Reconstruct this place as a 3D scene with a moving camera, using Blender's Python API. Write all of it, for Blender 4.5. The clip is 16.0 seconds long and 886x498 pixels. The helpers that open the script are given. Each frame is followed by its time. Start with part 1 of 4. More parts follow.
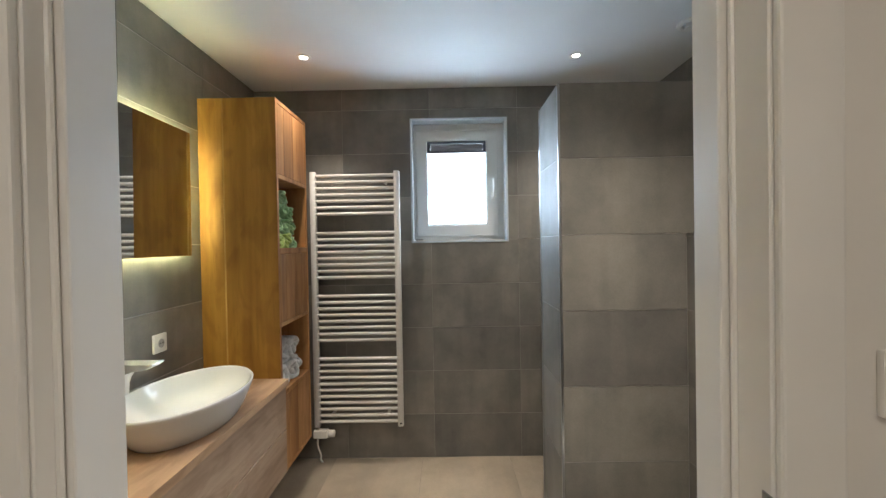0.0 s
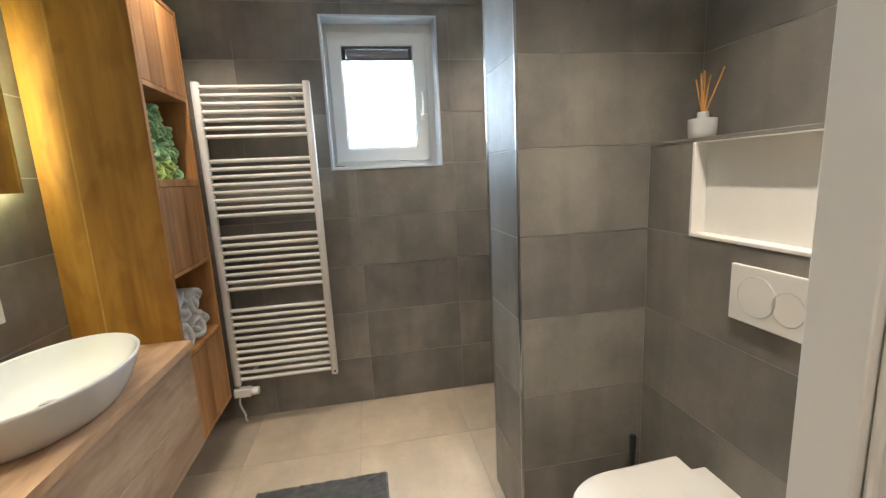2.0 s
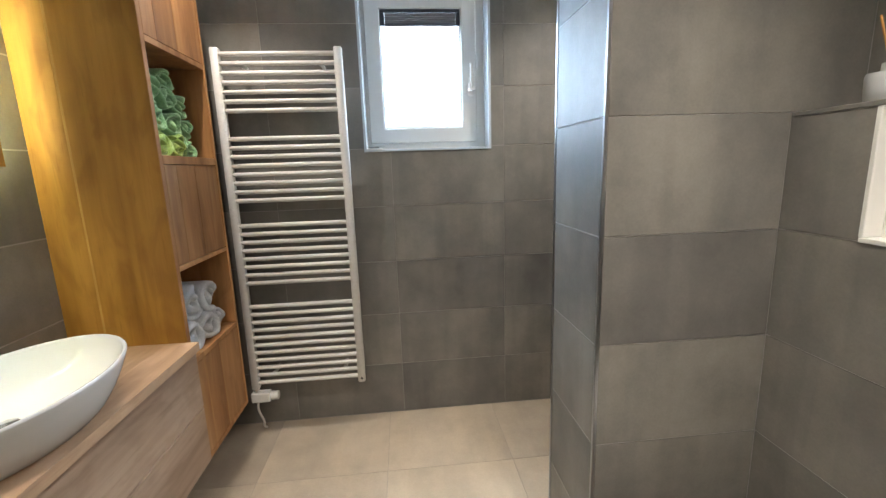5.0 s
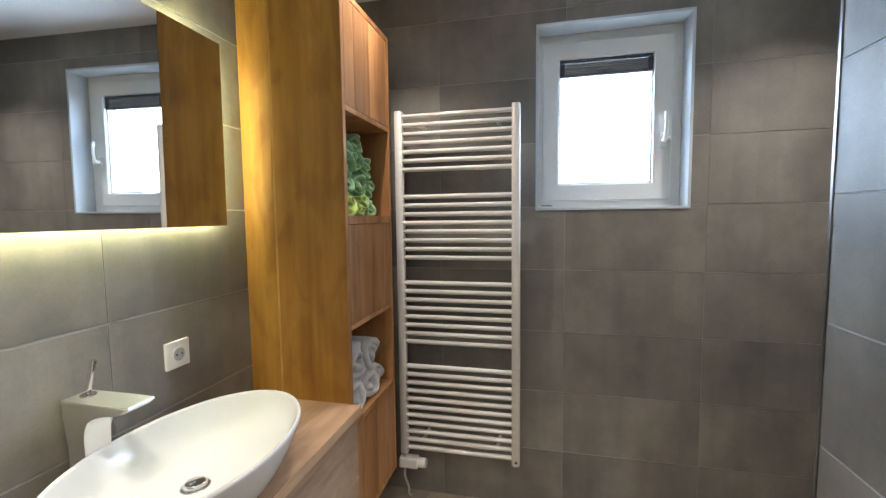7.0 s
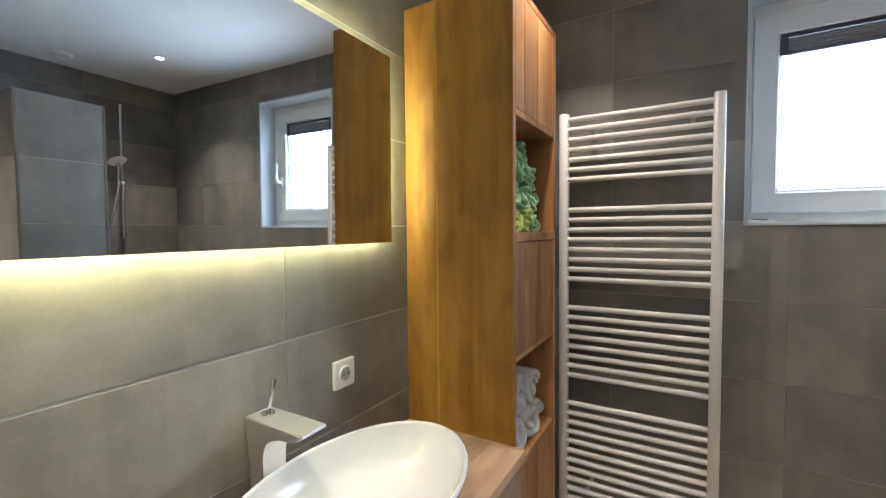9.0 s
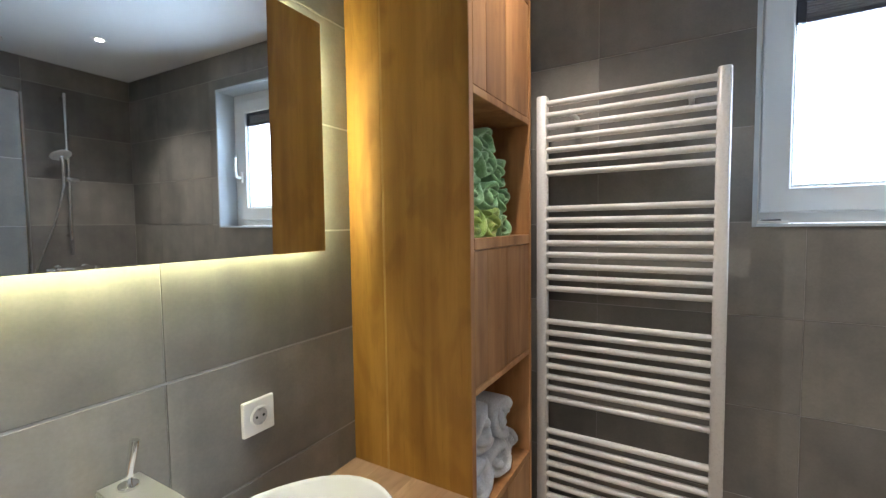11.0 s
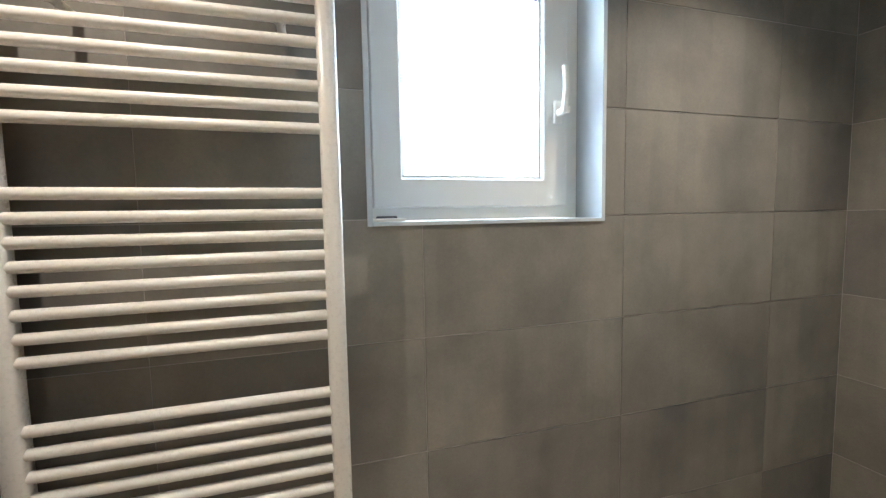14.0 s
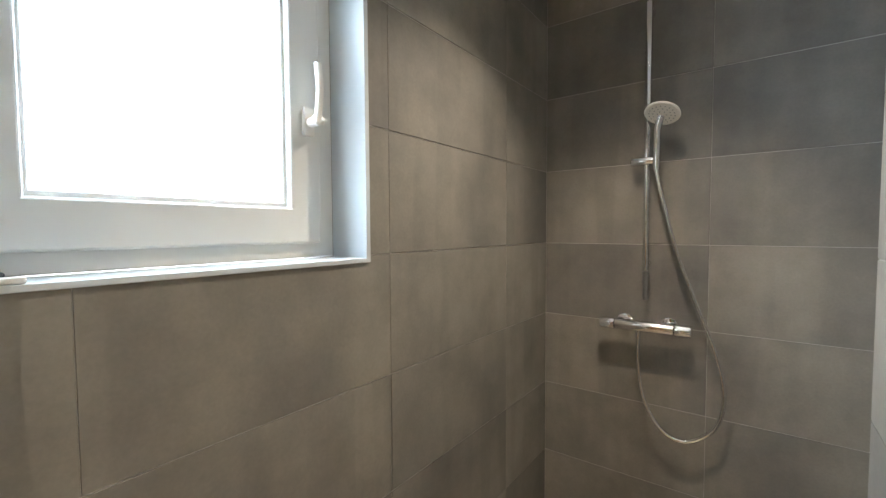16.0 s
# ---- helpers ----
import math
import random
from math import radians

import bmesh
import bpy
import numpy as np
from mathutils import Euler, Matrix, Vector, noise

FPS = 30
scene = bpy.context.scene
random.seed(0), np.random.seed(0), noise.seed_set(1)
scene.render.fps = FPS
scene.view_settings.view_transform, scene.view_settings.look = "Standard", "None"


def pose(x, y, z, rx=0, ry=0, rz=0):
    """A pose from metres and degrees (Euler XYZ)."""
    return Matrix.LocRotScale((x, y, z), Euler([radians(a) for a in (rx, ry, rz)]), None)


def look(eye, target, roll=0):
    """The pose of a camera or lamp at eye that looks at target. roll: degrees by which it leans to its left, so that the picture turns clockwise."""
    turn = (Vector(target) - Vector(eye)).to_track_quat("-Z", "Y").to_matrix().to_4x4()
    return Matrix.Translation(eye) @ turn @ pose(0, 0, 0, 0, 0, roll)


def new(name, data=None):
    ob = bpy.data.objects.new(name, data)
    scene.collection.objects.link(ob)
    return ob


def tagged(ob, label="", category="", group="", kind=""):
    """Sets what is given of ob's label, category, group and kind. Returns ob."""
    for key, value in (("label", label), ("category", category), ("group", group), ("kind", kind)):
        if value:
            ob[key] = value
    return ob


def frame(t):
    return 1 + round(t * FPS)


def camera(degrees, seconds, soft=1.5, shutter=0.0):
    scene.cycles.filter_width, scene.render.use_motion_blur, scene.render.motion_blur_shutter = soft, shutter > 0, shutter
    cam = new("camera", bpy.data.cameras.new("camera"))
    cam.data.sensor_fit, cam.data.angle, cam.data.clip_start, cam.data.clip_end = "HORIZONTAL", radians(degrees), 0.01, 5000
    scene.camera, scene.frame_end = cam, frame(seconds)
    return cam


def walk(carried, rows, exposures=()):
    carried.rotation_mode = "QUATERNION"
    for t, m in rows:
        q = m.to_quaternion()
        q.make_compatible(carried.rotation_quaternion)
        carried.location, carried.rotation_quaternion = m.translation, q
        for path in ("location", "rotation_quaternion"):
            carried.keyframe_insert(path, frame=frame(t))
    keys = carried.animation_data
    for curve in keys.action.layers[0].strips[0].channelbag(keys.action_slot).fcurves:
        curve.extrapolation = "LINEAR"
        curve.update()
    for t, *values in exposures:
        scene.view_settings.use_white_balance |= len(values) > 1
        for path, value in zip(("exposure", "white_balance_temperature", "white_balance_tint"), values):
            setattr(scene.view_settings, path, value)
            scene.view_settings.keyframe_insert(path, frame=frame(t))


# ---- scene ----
cam = camera(92.9, 16.0, soft=1.4)
PATH = [
    (0, (0.068, -0.05, 1.473), (0.048, 1.949, 1.45), -1.0),
    (0.5, (0.039, 0.054, 1.475), (0.111, 2.051, 1.39), -1.4),
    (1, (-0.002, 0.145, 1.473), (0.18, 2.13, 1.311), -1.9),
    (1.5, (-0.007, 0.207, 1.455), (0.266, 2.172, 1.203), -2.5),
    (2, (0.004, 0.247, 1.43), (0.349, 2.186, 1.081), -2.9),
    (2.5, (0.024, 0.293, 1.411), (0.41, 2.204, 0.963), -3.2),
    (3, (0.042, 0.344, 1.389), (0.438, 2.233, 0.867), -3.2),
    (3.2, (0.045, 0.366, 1.381), (0.439, 2.25, 0.837), -3.0),
    (5.5, (-0.024, 0.631, 1.398), (0.039, 2.607, 1.095), -1.6),
    (6, (-0.057, 0.67, 1.429), (-0.144, 2.654, 1.193), -1.3),
    (6.5, (-0.079, 0.724, 1.452), (-0.359, 2.695, 1.264), -1.0),
    (7, (-0.145, 0.783, 1.46), (-0.601, 2.724, 1.307), -0.7),
    (7.5, (-0.215, 0.834, 1.451), (-0.85, 2.727, 1.338), -0.6),
    (8, (-0.275, 0.872, 1.457), (-1.074, 2.703, 1.358), -0.3),
    (8.5, (-0.319, 0.893, 1.459), (-1.267, 2.653, 1.378), -0.4),
    (8.7, (-0.335, 0.897, 1.465), (-1.329, 2.631, 1.385), -0.4),
    (10.8, (-0.333, 1.162, 1.505), (-1.404, 2.848, 1.397), -0.8),
    (11, (-0.335, 1.203, 1.504), (-1.354, 2.92, 1.39), -0.8),
    (11.5, (-0.326, 1.303, 1.498), (-1.186, 3.105, 1.375), -0.9),
    (12, (-0.342, 1.42, 1.498), (-0.982, 3.31, 1.365), -1.2),
    (12.5, (-0.38, 1.555, 1.492), (-0.741, 3.517, 1.358), -1.4),
    (13, (-0.4, 1.651, 1.499), (-0.462, 3.644, 1.343), -1.5),
    (13.5, (-0.37, 1.711, 1.505), (-0.124, 3.689, 1.341), -1.4),
    (14, (-0.3, 1.839, 1.508), (0.287, 3.744, 1.348), -1.0),
    (14.5, (-0.22, 1.939, 1.526), (0.66, 3.728, 1.365), -0.6),
    (15, (-0.182, 1.997, 1.536), (0.98, 3.618, 1.393), -0.4),
    (15.5, (-0.177, 2.071, 1.549), (1.234, 3.483, 1.426), -0.2),
    (16, (-0.19, 2.127, 1.558), (1.411, 3.322, 1.467), -0.3),
]
EXPOSURES = [(0, -0.22, 6250, 10), (1, -0.04, 6400, 11), (2, 0.06, 6500, 11), (3.2, 0.08, 6350, 10), (5.5, 0.16, 6050, 11), (6.5, 0.06, 6050, 12), (8.7, -0.08, 6050, 13), (11, -0.05, 5950, 13), (12.5, 0.0, 6500, 10), (13.5, 0.20, 6450, 10), (14.2, 0.22, 6300, 10), (15, 0.16, 6350, 11), (16, 0.20, 6850, 11)]   # seconds, stops, kelvin, tint
walk(cam, [(t, look(eye, target, roll)) for t, eye, target, roll in PATH], EXPOSURES)

# ---- plan, in metres ----
X_LEFT, X_SHOWER, X_BOX, X_UPPER = -1.24, 1.517, 1.008, 1.205
Y_DOOR, Y_FAR, Z_CEIL = 0.585, 2.85, 2.545
PART_X, PART_Y0, PART_Y1, PART_TOP = 0.511, 1.612, 1.950, 2.095
WIN = (-0.175, 0.492, 1.484, 2.338)
LEDGE = 1.5

# ---- world and lights ----
world = bpy.data.worlds.new("sky")
scene.world = world
world.use_nodes = True
sky = world.node_tree.nodes.new("ShaderNodeTexSky")
sky.sky_type, sky.sun_disc = "NISHITA", False
sky.sun_elevation, sky.sun_rotation = radians(40), radians(200)
world.node_tree.links.new(sky.outputs["Color"], world.node_tree.nodes["Background"].inputs["Color"])
world.node_tree.nodes["Background"].inputs["Strength"].default_value = 0.12


def lamp(name, kind, m, watts, colour, **settings):
    data = bpy.data.lights.new(name, kind)
    data.energy, data.color = watts, colour
    if kind == "AREA":
        data.shape, data.size, data.size_y = "RECTANGLE", settings["size"], settings["size_y"]
    if kind == "SPOT":
        data.spot_size, data.spot_blend, data.shadow_soft_size = radians(settings["angle"]), settings["blend"], settings["soft"]
    ob = new(name, data)
    ob.matrix_world = m
    return ob


SPOTS = [(-0.727, 2.34, 50.0), (0.827, 2.39, 70.0), (-0.735, 1.05, 72.0), (0.64, 0.88, 104.0)]   # x, y, watts
DAYLIGHT, HALL_WATTS, LED = 44.0, 13.0, 72.0
WARM, COOL = (1.0, 0.89, 0.75), (0.62, 0.81, 1.0)
lamp("window_daylight", "AREA", look((0.15, 3.14, 1.94), (0.15, 1.0, 1.32)), DAYLIGHT, COOL, size=0.50, size_y=0.66)
lamp("hall_ceiling_lamp", "AREA", look((0.0, -0.75, 2.44), (0, -0.75, 0)), HALL_WATTS, (1.0, 0.88, 0.74), size=0.3, size_y=0.3)
for sx, sy, sw in SPOTS:
    lamp("spot_light", "SPOT", look((sx, sy, Z_CEIL - 0.012), (sx, sy, 0)), sw, WARM, angle=106, blend=0.95, soft=0.013)


# ---- materials ----
def nodes_of(name, rough=0.5, metal=0.0):
    mat = bpy.data.materials.new(name)
    mat.use_nodes = True
    nt = mat.node_tree
    b = nt.nodes["Principled BSDF"]
    b.inputs["Roughness"].default_value, b.inputs["Metallic"].default_value = rough, metal
    return mat, nt, b


def add(nt, kind, **inputs):
    n = nt.nodes.new(kind)
    for k, v in inputs.items():
        n.inputs[k.replace("_", " ")].default_value = v
    return n


def ramp(nt, source, stops):
    r = nt.nodes.new("ShaderNodeValToRGB")
    while len(r.color_ramp.elements) < len(stops):
        r.color_ramp.elements.new(0.5)
    for e, (p, c) in zip(r.color_ramp.elements, stops):
        e.position, e.color = p, (*c, 1)
    nt.links.new(source, r.inputs["Fac"])
    return r.outputs["Color"]


def mixed(nt, a, b, fac, mode="MULTIPLY"):
    m = nt.nodes.new("ShaderNodeMix")
    m.data_type, m.blend_type = "RGBA", mode
    for sock, v in ((m.inputs["Factor"], fac), (m.inputs["A"], a), (m.inputs["B"], b)):
        if isinstance(v, bpy.types.NodeSocket):
            nt.links.new(v, sock)
        else:
            sock.default_value = v
    return m.outputs["Result"]


def bumped(nt, b, height, strength, distance=0.002):
    n = add(nt, "ShaderNodeBump", Strength=strength, Distance=distance)
    nt.links.new(height, n.inputs["Height"])
    nt.links.new(n.outputs["Normal"], b.inputs["Normal"])


def plain(name, colour, rough=0.5, metal=0.0, grain=60.0, vary=0.08, bump=0.05):
    """Paint, ceramic, metal: one colour with faint unevenness."""
    mat, nt, b = nodes_of(name, rough, metal)
    co = nt.nodes.new("ShaderNodeTexCoord")
    n1, n2 = add(nt, "ShaderNodeTexNoise", Scale=grain, Detail=4), add(nt, "ShaderNodeTexNoise", Scale=3.0, Detail=3)
    for n in (n1, n2):
        nt.links.new(co.outputs["Object"], n.inputs["Vector"])
    lo, hi = tuple(c * (1 - vary) for c in colour), tuple(min(1, c * (1 + vary * 0.5)) for c in colour)
    nt.links.new(ramp(nt, n2.outputs["Fac"], [(0.3, lo), (0.7, hi)]), b.inputs["Base Color"])
    rr = nt.nodes.new("ShaderNodeMapRange")
    rr.inputs["To Min"].default_value, rr.inputs["To Max"].default_value = rough * 0.85, min(1, rough * 1.15)
    nt.links.new(n1.outputs["Fac"], rr.inputs["Value"])
    nt.links.new(rr.outputs["Result"], b.inputs["Roughness"])
    if bump:
        bumped(nt, b, n1.outputs["Fac"], bump)
    return mat


def tile_material(name, dark, light, rough, bands=0.6):
    """Concrete-look porcelain: cloudy patches and brushed streaks, each tile its own shade."""
    mat, nt, b = nodes_of(name, rough)
    co, info = nt.nodes.new("ShaderNodeTexCoord"), nt.nodes.new("ShaderNodeObjectInfo")
    w = nt.nodes.new("ShaderNodeMath")
    w.operation = "MULTIPLY"
    w.inputs[1].default_value = 37.0
    nt.links.new(info.outputs["Random"], w.inputs[0])

    def cloud(scale, detail, stretch, rough_=0.55):
        mp = add(nt, "ShaderNodeMapping", Scale=stretch)
        nt.links.new(co.outputs["Object"], mp.inputs["Vector"])
        n = add(nt, "ShaderNodeTexNoise", Scale=scale, Detail=detail, Roughness=rough_)
        n.noise_dimensions = "4D"
        nt.links.new(mp.outputs["Vector"], n.inputs["Vector"])
        nt.links.new(w.outputs[0], n.inputs["W"])
        return n.outputs["Fac"]

    big, streak, fine = cloud(3.2, 6, (1, 1, 1), 0.62), cloud(2.6, 4, (1.7, 0.7, 1)), cloud(140, 3, (1, 1, 1))
    mid = tuple((a + c) / 2 for a, c in zip(dark, light))
    col = ramp(nt, big, [(0.28, dark), (0.5, mid), (0.74, light)])
    col = mixed(nt, col, ramp(nt, streak, [(0.36, (0.84, 0.84, 0.85)), (0.60, (1.07, 1.06, 1.05))]), 0.75)
    band = cloud(1.6, 1, (4.5, 0.25, 1))
    col = mixed(nt, col, ramp(nt, band, [(0.44, (0.86, 0.86, 0.87)), (0.49, (1.0, 1.0, 1.0)), (0.60, (1.0, 1.0, 1.0)), (0.63, (1.10, 1.09, 1.07))]), bands)
    col = mixed(nt, col, ramp(nt, info.outputs["Random"], [(0.0, (0.82, 0.82, 0.83)), (1.0, (1.12, 1.11, 1.09))]), 1.0)
    col = mixed(nt, col, ramp(nt, fine, [(0.35, (0.93, 0.93, 0.93)), (0.65, (1.04, 1.04, 1.04))]), 0.7)
    nt.links.new(col, b.inputs["Base Color"])
    rr = nt.nodes.new("ShaderNodeMapRange")
    rr.inputs["To Min"].default_value, rr.inputs["To Max"].default_value = rough - 0.1, rough + 0.12
    nt.links.new(streak, rr.inputs["Value"])
    nt.links.new(rr.outputs["Result"], b.inputs["Roughness"])
    bumped(nt, b, fine, 0.12, 0.001)
    return mat


def wood_material(name, dark, mid, light, along="Z", rough=0.58, bands=5.0):
    """Oiled hardwood: long grain, darker bands, a few pores."""
    mat, nt, b = nodes_of(name, rough)
    co, info = nt.nodes.new("ShaderNodeTexCoord"), nt.nodes.new("ShaderNodeObjectInfo")
    off = nt.nodes.new("ShaderNodeVectorMath")
    off.operation = "MULTIPLY_ADD"
    off.inputs[1].default_value = (1, 1, 1)
    nt.links.new(co.outputs["Object"], off.inputs[0])
    sc = nt.nodes.new("ShaderNodeMath")
    sc.operation, sc.inputs[1].default_value = "MULTIPLY", 9.0
    nt.links.new(info.outputs["Random"], sc.inputs[0])
    nt.links.new(sc.outputs[0], off.inputs[2])
    s = {"X": (0.06, 1, 1), "Y": (1, 0.06, 1), "Z": (1, 1, 0.06)}[along]

    def grain(scale, k, detail, distort):
        mp = add(nt, "ShaderNodeMapping", Scale=tuple(v if v == 1 else v * k for v in s))
        nt.links.new(off.outputs[0], mp.inputs["Vector"])
        n = add(nt, "ShaderNodeTexNoise", Scale=scale, Detail=detail, Distortion=distort, Roughness=0.6)
        nt.links.new(mp.outputs["Vector"], n.inputs["Vector"])
        return n.outputs["Fac"]

    b.inputs["Specular IOR Level"].default_value = 0.3
    wide, lines, pores = grain(bands, 1.5, 3, 0.4), grain(42, 0.6, 5, 0.2), grain(170, 1.0, 2, 0.0)
    col = ramp(nt, wide, [(0.3, dark), (0.5, mid), (0.72, light)])
    col = mixed(nt, col, ramp(nt, lines, [(0.32, (0.82, 0.79, 0.76)), (0.6, (1.04, 1.03, 1.03))]), 0.6)
    col = mixed(nt, col, ramp(nt, pores, [(0.28, (0.75, 0.71, 0.67)), (0.40, (1, 1, 1))]), 0.45)
    col = mixed(nt, col, ramp(nt, info.outputs["Random"], [(0, (0.80, 0.78, 0.76)), (1, (1.14, 1.13, 1.11))]), 1.0)
    mp = add(nt, "ShaderNodeMapping", Scale=tuple(v if v == 1 else 0.35 for v in s))
    nt.links.new(off.outputs[0], mp.inputs["Vector"])
    knot = add(nt, "ShaderNodeTexVoronoi", Scale=5.5)
    nt.links.new(mp.outputs["Vector"], knot.inputs["Vector"])
    col = mixed(nt, col, ramp(nt, knot.outputs["Distance"], [(0.02, (0.50, 0.42, 0.35)), (0.09, (0.86, 0.83, 0.80)), (0.20, (1, 1, 1))]), 0.9)
    fleck = add(nt, "ShaderNodeTexNoise", Scale=11.0, Detail=4, Distortion=1.2)
    nt.links.new(mp.outputs["Vector"], fleck.inputs["Vector"])
    col = mixed(nt, col, ramp(nt, fleck.outputs["Fac"], [(0.36, (0.80, 0.77, 0.74)), (0.52, (1.02, 1.02, 1.01))]), 0.8)
    nt.links.new(col, b.inputs["Base Color"])
    bumped(nt, b, lines, 0.12, 0.001)
    return mat


def cloth_material(name, dark, light):
    mat, nt, b = nodes_of(name, 0.95)
    co = nt.nodes.new("ShaderNodeTexCoord")
    n1, n2 = add(nt, "ShaderNodeTexNoise", Scale=420, Detail=2), add(nt, "ShaderNodeTexNoise", Scale=28, Detail=3)
    for n in (n1, n2):
        nt.links.new(co.outputs["Object"], n.inputs["Vector"])
    col = ramp(nt, n2.outputs["Fac"], [(0.3, dark), (0.7, light)])
    col = mixed(nt, col, ramp(nt, n1.outputs["Fac"], [(0.3, (0.7, 0.7, 0.7)), (0.7, (1.1, 1.1, 1.1))]), 1.0)
    nt.links.new(col, b.inputs["Base Color"])
    b.inputs["Sheen Weight"].default_value = 0.3
    bumped(nt, b, n1.outputs["Fac"], 0.6, 0.004)
    return mat


def glowing(name, colour, strength):
    mat, nt, b = nodes_of(name)
    b.inputs["Base Color"].default_value = (*colour, 1)
    b.inputs["Emission Color"].default_value, b.inputs["Emission Strength"].default_value = (*colour, 1), strength
    return mat


M_TILE = tile_material("grey_wall_tile", (0.140, 0.133, 0.120), (0.285, 0.265, 0.232), 0.55)
M_FLOOR = tile_material("beige_floor_tile", (0.40, 0.328, 0.242), (0.57, 0.482, 0.366), 0.45, 0.25)
M_GROUT = plain("grey_grout", (0.40, 0.38, 0.352), 0.9, grain=300, vary=0.15)
M_GROUT_LIGHT = plain("pale_grout", (0.30, 0.27, 0.235), 0.9, grain=300, vary=0.15)
M_CEIL = plain("ceiling_paint", (0.78, 0.78, 0.77), 0.9, grain=220, vary=0.03)
M_PLASTER = plain("white_plaster", (0.74, 0.71, 0.66), 0.85, grain=160, vary=0.05, bump=0.15)
M_PAINT = plain("white_door_paint", (0.76, 0.74, 0.70), 0.35, grain=90, vary=0.04)
M_NICHE = plain("niche_paint", (0.80, 0.78, 0.73), 0.6, grain=150, vary=0.04)
M_REVEAL = plain("reveal_paint", (0.56, 0.61, 0.64), 0.5, grain=120, vary=0.05)
M_UPVC = plain("white_window_plastic", (0.74, 0.74, 0.71), 0.3, grain=200, vary=0.03, bump=0.0)
M_RAD = plain("white_enamel", (0.73, 0.70, 0.655), 0.28, grain=120, vary=0.03, bump=0.0)
M_CERAMIC = plain("white_ceramic", (0.66, 0.655, 0.64), 0.07, grain=20, vary=0.02, bump=0.0)
M_PLASTIC = plain("white_plastic", (0.80, 0.78, 0.73), 0.35, grain=90, vary=0.03, bump=0.0)
M_CHROME = plain("chrome", (0.78, 0.78, 0.78), 0.12, 1.0, grain=40, vary=0.03, bump=0.0)
M_SATIN = plain("satin_chrome", (0.84, 0.838, 0.83), 0.40, 1.0, grain=60, vary=0.03, bump=0.0)
M_STEEL = plain("brushed_trim", (0.42, 0.42, 0.42), 0.3, 1.0, grain=200, vary=0.08)
M_BLACK = plain("black_plastic", (0.02, 0.02, 0.02), 0.4, grain=90)
M_DARK = plain("dark_hole", (0.015, 0.014, 0.013), 0.8)
M_BLIND = plain("dark_blind", (0.045, 0.05, 0.065), 0.6, grain=200)
M_WOOD = wood_material("oiled_oak_side", (0.190, 0.089, 0.014), (0.312, 0.157, 0.028), (0.43, 0.230, 0.048), bands=4.5)
M_SAP = wood_material("pale_sapwood", (0.34, 0.18, 0.040), (0.44, 0.25, 0.062), (0.54, 0.33, 0.095))
M_DOORWOOD = wood_material("oiled_oak_front", (0.25, 0.110, 0.038), (0.39, 0.190, 0.070), (0.54, 0.300, 0.122), bands=7.0)
M_TOP = wood_material("oiled_oak_top", (0.42, 0.265, 0.155), (0.51, 0.335, 0.205), (0.59, 0.40, 0.255), along="Y", bands=6.0)
M_DRAWER = wood_material("oiled_oak_drawer", (0.29, 0.195, 0.132), (0.39, 0.272, 0.188), (0.49, 0.355, 0.25), along="Y", bands=5.0)
M_GREEN = cloth_material("green_terry", (0.25, 0.45, 0.20), (0.41, 0.66, 0.33))
M_LIME = cloth_material("lime_terry", (0.40, 0.58, 0.12), (0.56, 0.72, 0.20))
M_WHITE = cloth_material("white_terry", (0.66, 0.67, 0.68), (0.82, 0.82, 0.82))
M_MAT = cloth_material("charcoal_pile", (0.035, 0.035, 0.037), (0.075, 0.075, 0.078))
M_PAPER = plain("tissue_paper", (0.80, 0.78, 0.74), 0.95, grain=260, vary=0.04, bump=0.3)
M_REED = plain("rattan_reed", (0.62, 0.30, 0.07), 0.7, grain=80, vary=0.2)
M_POT = plain("pale_stone_pot", (0.46, 0.455, 0.44), 0.75, grain=120, vary=0.1, bump=0.2)
M_SPOT = glowing("lamp_glow", (1.0, 0.94, 0.84), 45.0)
M_LED = glowing("led_strip_glow", (1.0, 0.97, 0.50), LED)
M_MIRROR, _nt, _b = nodes_of("mirror_silver", 0.015, 1.0)
_b.inputs["Base Color"].default_value = (0.86, 0.88, 0.87, 1)
M_GLASS, _nt, _b = nodes_of("window_glass", 0.0)
_b.inputs["Transmission Weight"].default_value, _b.inputs["IOR"].default_value = 1.0, 1.45


# ---- building helpers ----
def mesh_of(name, bm, mat, smooth=None):
    bmesh.ops.recalc_face_normals(bm, faces=bm.faces[:])
    me = bpy.data.meshes.new(name)
    bm.to_mesh(me)
    bm.free()
    me.materials.append(mat)
    if smooth is not None:
        me.shade_smooth()
        me.set_sharp_from_angle(angle=radians(smooth))
    return me


def thing(name, label, category, bm=None, mat=None, group="", kind="", smooth=None, base=None):
    """A top-level thing: an Empty at its base, or one mesh."""
    ob = new(name, mesh_of(name, bm, mat, smooth) if bm else None)
    if base:
        ob.matrix_world = Matrix.Translation(base)
    return tagged(ob, label, category, group, kind)


def part(name, bm, mat, parent, label="", smooth=None):
    ob = new(name, mesh_of(name, bm, mat, smooth))
    ob.parent = parent
    ob.matrix_parent_inverse = Matrix.Identity(4) if parent.parent else parent.matrix_basis.inverted()
    return tagged(ob, label)


